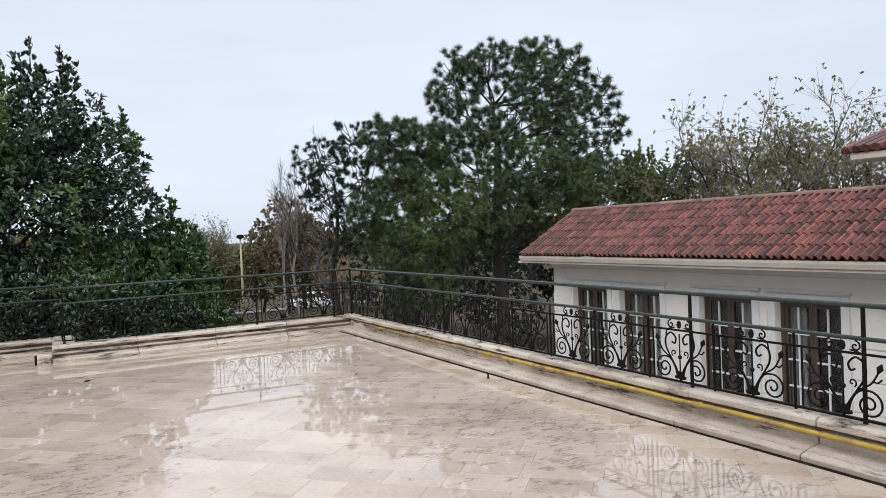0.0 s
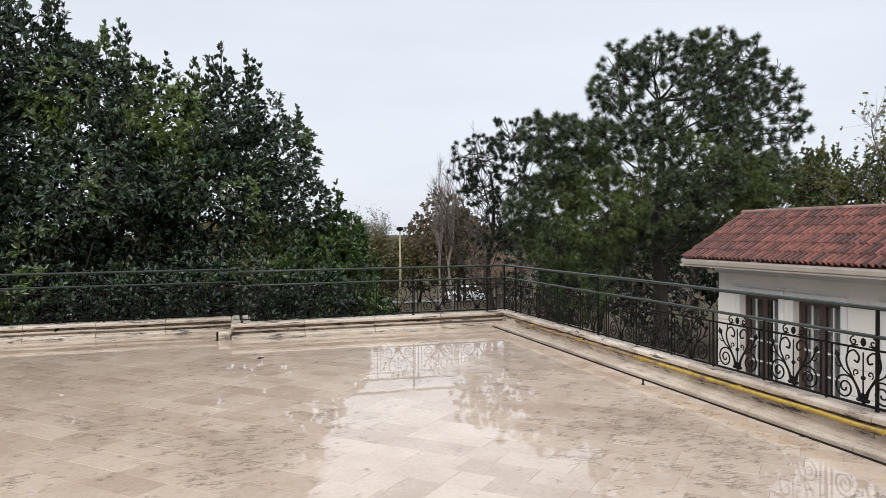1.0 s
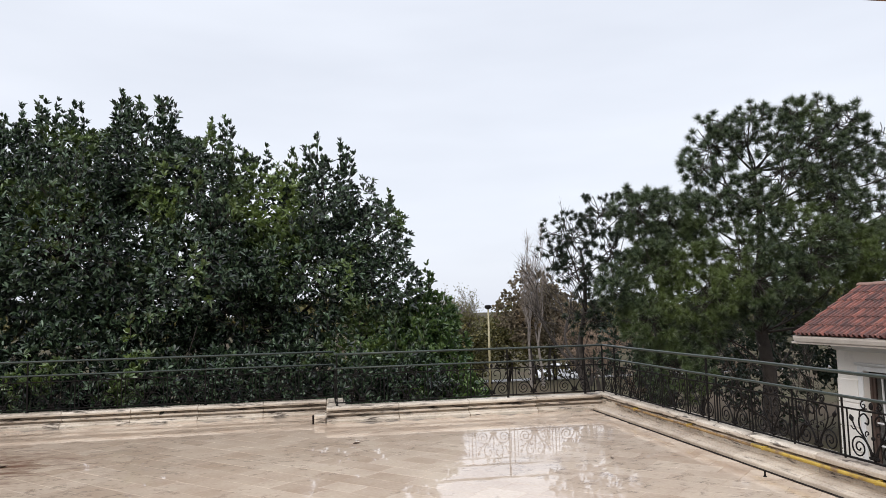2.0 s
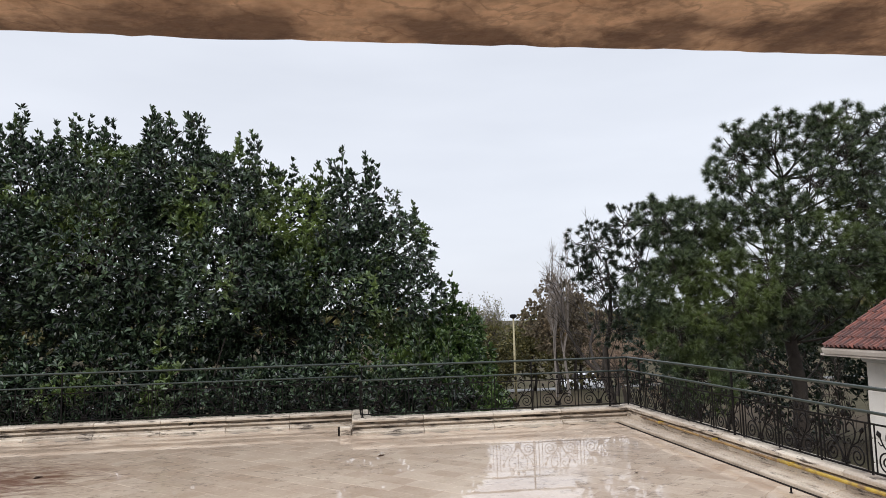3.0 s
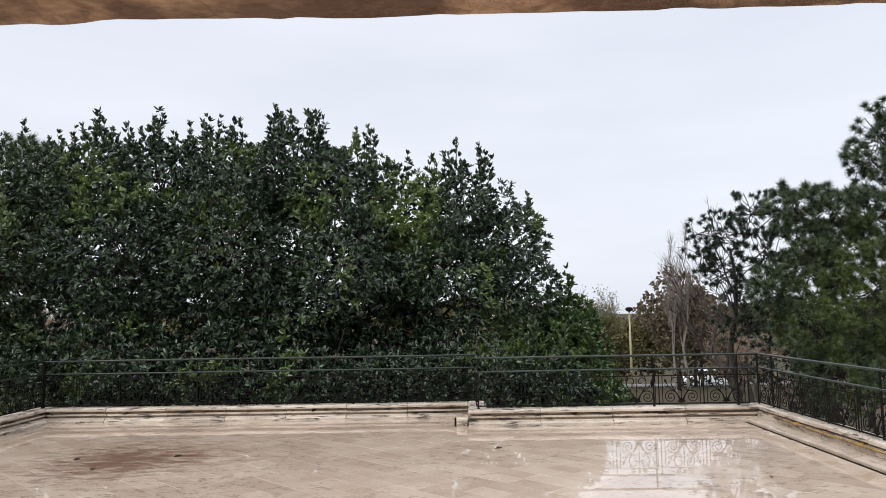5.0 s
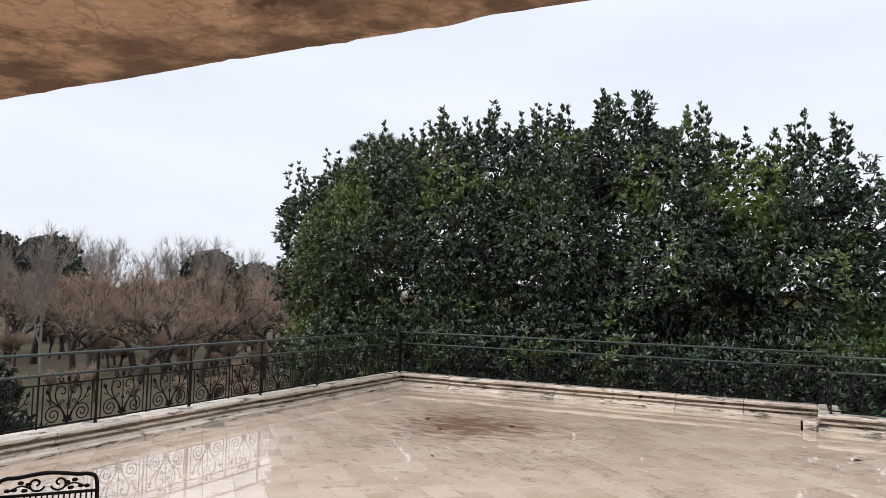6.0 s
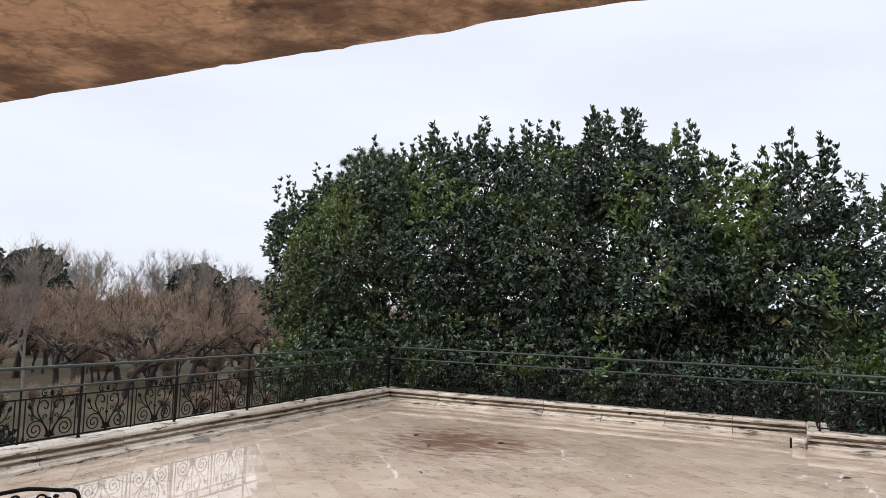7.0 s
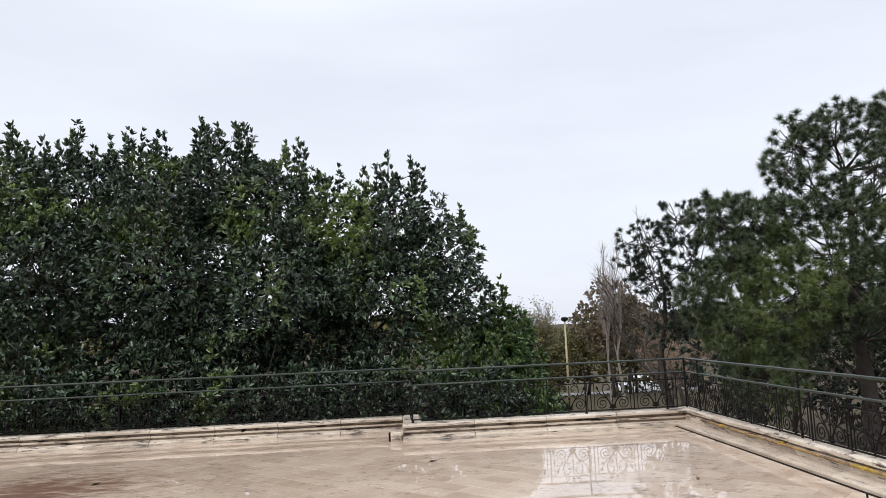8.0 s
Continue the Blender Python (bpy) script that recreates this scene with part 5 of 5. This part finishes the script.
for i, (x, y, z, r, m) in enumerate(((16.8, 38, -0.4, 2.0, M_OLIVE), (20.6, 40, 0.4, 2.0, M_OLIVE), (20.4, 33.0, 2.6, 2.0, M_DULL), (22.4, 36, 2.2, 1.9, M_DULL), (18.6, 46, -0.4, 2.4, M_AUTUMN), (12.6, 34, 0.4, 2.0, M_OLIVE), (23.5, 38, 0.6, 2.4, M_OLIVE), (10.5, 26, 0.6, 1.8, M_LEAF2), (27, 40, 0.6, 2.6, M_DARKG))):
    broad_tree(90 + i, (x, y, GROUND), [(x, y, z, r * 0.8), (x - r * 0.6, y, z - r * 0.6, r * 0.7), (x + r * 0.6, y, z - r * 0.5, r * 0.7), (x, y, z - r, r * 0.8)], 750, m,
               "shaggy olive-brown tree by the road", leaf=0.30, width=0.14, count=5, r0=0.12, trunk_top=z, group="roadside trees", share=0.15)


def far_woods():
    """A low belt of woods on the horizon."""
    rng = np.random.default_rng(7)
    n = 4500
    x = rng.uniform(-260, 260, n)
    y = 120 + 0.08 * np.abs(x) + rng.uniform(0, 30, n)
    top = 1.6 + 1.6 * np.sin(x * 0.11) + 1.2 * np.sin(x * 0.043 + 2)
    z = GROUND + (top - GROUND) * np.sqrt(rng.uniform(0, 1, n)) - 0.6
    p = np.stack([x, y, z], 1)
    v, q = leaf_cloud(rng, p, rng.normal(size=(n, 3)) + np.array([0, -0.5, 0.6]), 6, 2.0, 1.2)
    tagged(new("far_woods", array_mesh("far_woods", v, q, M_OLIVE)), "belt of dull green woods on the horizon", "woods", kind="stuff")


far_woods()

# ---- street lamp and parked cars ----
lamp = thing("street_lamp", "ochre steel lamp post with a dark flat head beside the road", "lamp", at=(16.55, 29.0, GROUND))
part("pole", Build().tube([(0, 0, 0), (0, 0, 2.4), (0, 0, 4.85)], [0.075, 0.065, 0.045], 8).mesh("pole", M_POLE, smooth=True), lamp)
part("head", Build().tube([(0, 0, 4.80), (0, 0, 4.88), (0, 0, 5.02), (0, 0, 5.06)], [0.06, 0.21, 0.20, 0.10], 8).mesh("head", M_IRON), lamp, "dark lamp head")


def parked_car(at, turn, label):
    c = thing("car", label, "car", "cars by the road", at=at, turn=turn)
    body = [(-2.1, 0.28), (-2.12, 0.62), (-1.95, 0.86), (-1.0, 0.95), (1.25, 0.98), (1.95, 0.90), (2.05, 0.60), (2.02, 0.28)]
    cabin = [(-1.05, 0.94), (-0.35, 1.42), (0.9, 1.44), (1.65, 0.97)]
    part("body", Build().prism(body, (0, -0.84, 0), (0, 0.84, 0), (1, 0, 0)).mesh("body", M_WHITE, bevel=0.07), c)
    part("cabin", Build().prism(cabin, (0, -0.72, 0), (0, 0.72, 0), (1, 0, 0)).mesh("cabin", M_WHITE, bevel=0.06), c)
    part("windscreen", Build().add([(-0.99, -0.64, 1.01), (-0.99, 0.64, 1.01), (-0.42, 0.60, 1.39), (-0.42, -0.60, 1.39)], [(0, 3, 2, 1)]).mesh("windscreen", M_UNLIT), c, "dark windscreen")
    for s in (-1, 1):
        part("side_window", Build().box((-0.62, s * 0.725 - 0.004, 1.02), (1.25, s * 0.725 + 0.004, 1.34)).mesh("side_window", M_UNLIT), c, "dark side window")
        for x in (-1.3, 1.3):
            w = part("wheel", Build().tube([(x, s * 0.70, 0.31), (x, s * 0.87, 0.31)], 0.31, 14).mesh("wheel", M_RUBBER), c)
            part("rim", Build().tube([(x, s * 0.86, 0.31), (x, s * 0.885, 0.31)], 0.18, 10).mesh("rim", M_TRIM), w)


parked_car((28.6, 53.2, ground_at(53.2) + 0.03), 12, "white car parked on the wet road")

# ---- small things on the terrace ----
rl = random.Random(31)
for x, y, s in ((7.26, -2.67, 0.055), (5.1, -5.9, 0.04), (3.2, -5.0, 0.04), (9.9, -4.4, 0.04), (2.1, -3.0, 0.05), (3.3, -2.9, 0.06), (2.6, -3.6, 0.05), (6.1, -7.9, 0.035)):
    t = thing("fallen_leaf", "curled dead brown leaf lying on the wet floor", "leaf", "fallen leaves", at=(x, y, 0.001), turn=rl.uniform(0, 360))
    part("blade", Build().add([(-s, 0, 0.0), (-0.3 * s, -0.45 * s, 0.35 * s), (0.5 * s, -0.35 * s, 0.3 * s), (s, 0, 0.25 * s), (0.5 * s, 0.35 * s, 0.3 * s), (-0.3 * s, 0.45 * s, 0.35 * s), (0.1 * s, 0, 0.02 * s)],
                              [(0, 1, 6), (1, 2, 6), (2, 3, 6), (3, 4, 6), (4, 5, 6), (5, 0, 6)]).mesh("blade", M_LITTER), t)
stub = thing("floor_stub", "short dark steel stub standing out of the floor", "bolt", at=(10.92, -5.57, 0))
part("stub", Build().tube([(0, 0, 0), (0, 0, 0.055)], 0.009, 8).mesh("stub", M_IRON), stub)
part("flange", Build().tube([(0, 0, 0.001), (0, 0, 0.006)], 0.018, 10).mesh("flange", M_IRON), stub)

# ---- floor tiles: diagonal courses of mixed lengths ----
TW = 0.262
LENGTHS = (0.262, 0.393, 0.524)


def tile_shape(ln):
    c, j, z0, z1 = 0.0012, 0.0007, -0.02, 0.0
    a, b = ln / 2 - j, TW / 2 - j
    v = [(s * a, t * b, z) for z in (z0, z1 - c) for s, t in ((-1, -1), (1, -1), (1, 1), (-1, 1))]
    v += [(s * (a - c), t * (b - c), z1) for s, t in ((-1, -1), (1, -1), (1, 1), (-1, 1))]
    f = [(8, 9, 10, 11)] + [(k + i, k + (i + 1) % 4, k + 4 + (i + 1) % 4, k + 4 + i) for k in (0, 4) for i in range(4)]
    return v, f


TILES = {ln: tile_shape(ln) for ln in LENGTHS}
TILE_MESH = {ln: Build().add(*TILES[ln]).mesh("floor_tile", M_FLOOR) for ln in LENGTHS}
M_FLOOR_REST = M_FLOOR.copy()
M_FLOOR_REST.name = "wet_travertine_beyond"
fn = M_FLOOR_REST.node_tree
info = [k for k in fn.nodes if k.bl_idname == "ShaderNodeObjectInfo"][0]
target = info.outputs["Random"].links[0].to_socket
fn.links.new(fn.nodes.new("ShaderNodeNewGeometry").outputs["Random Per Island"], target)
rest = Build()
rq = random.Random(77)
spin = Matrix.Rotation(radians(-45), 4, "Z")
near = []
for i in range(-45, 46):
    u = -12 + rq.uniform(0, 0.5)
    while u < 12:
        ln = rq.choice(LENGTHS)
        m = Matrix.Translation((5.6, -6.4, 0)) @ spin @ pose(u + ln / 2, i * TW, rq.uniform(-0.0006, 0.0004), rq.uniform(-0.06, 0.06), rq.uniform(-0.06, 0.06), 0)
        u += ln
        x, y = m.translation.x, m.translation.y
        if -0.02 < x < 11.16 and WALL_Y - 0.1 < y < (0.02 if x < 6.85 else -0.88):
            near.append((m, ln))
parts = 0
for m, ln in near:
    x, y = m.translation.x, m.translation.y
    if -9.2 < y < -5.2 and 4.6 < x < 10.9 and parts < 300:
        part("floor_tile", TILE_MESH[ln], floor, at=m)
        parts += 1
    else:
        rest.add([tuple(m @ Vector(p)) for p in TILES[ln][0]], TILES[ln][1])
tagged(part("floor_tiles_beyond", rest.mesh("floor_tiles_beyond", M_FLOOR_REST), floor), kind="stuff")
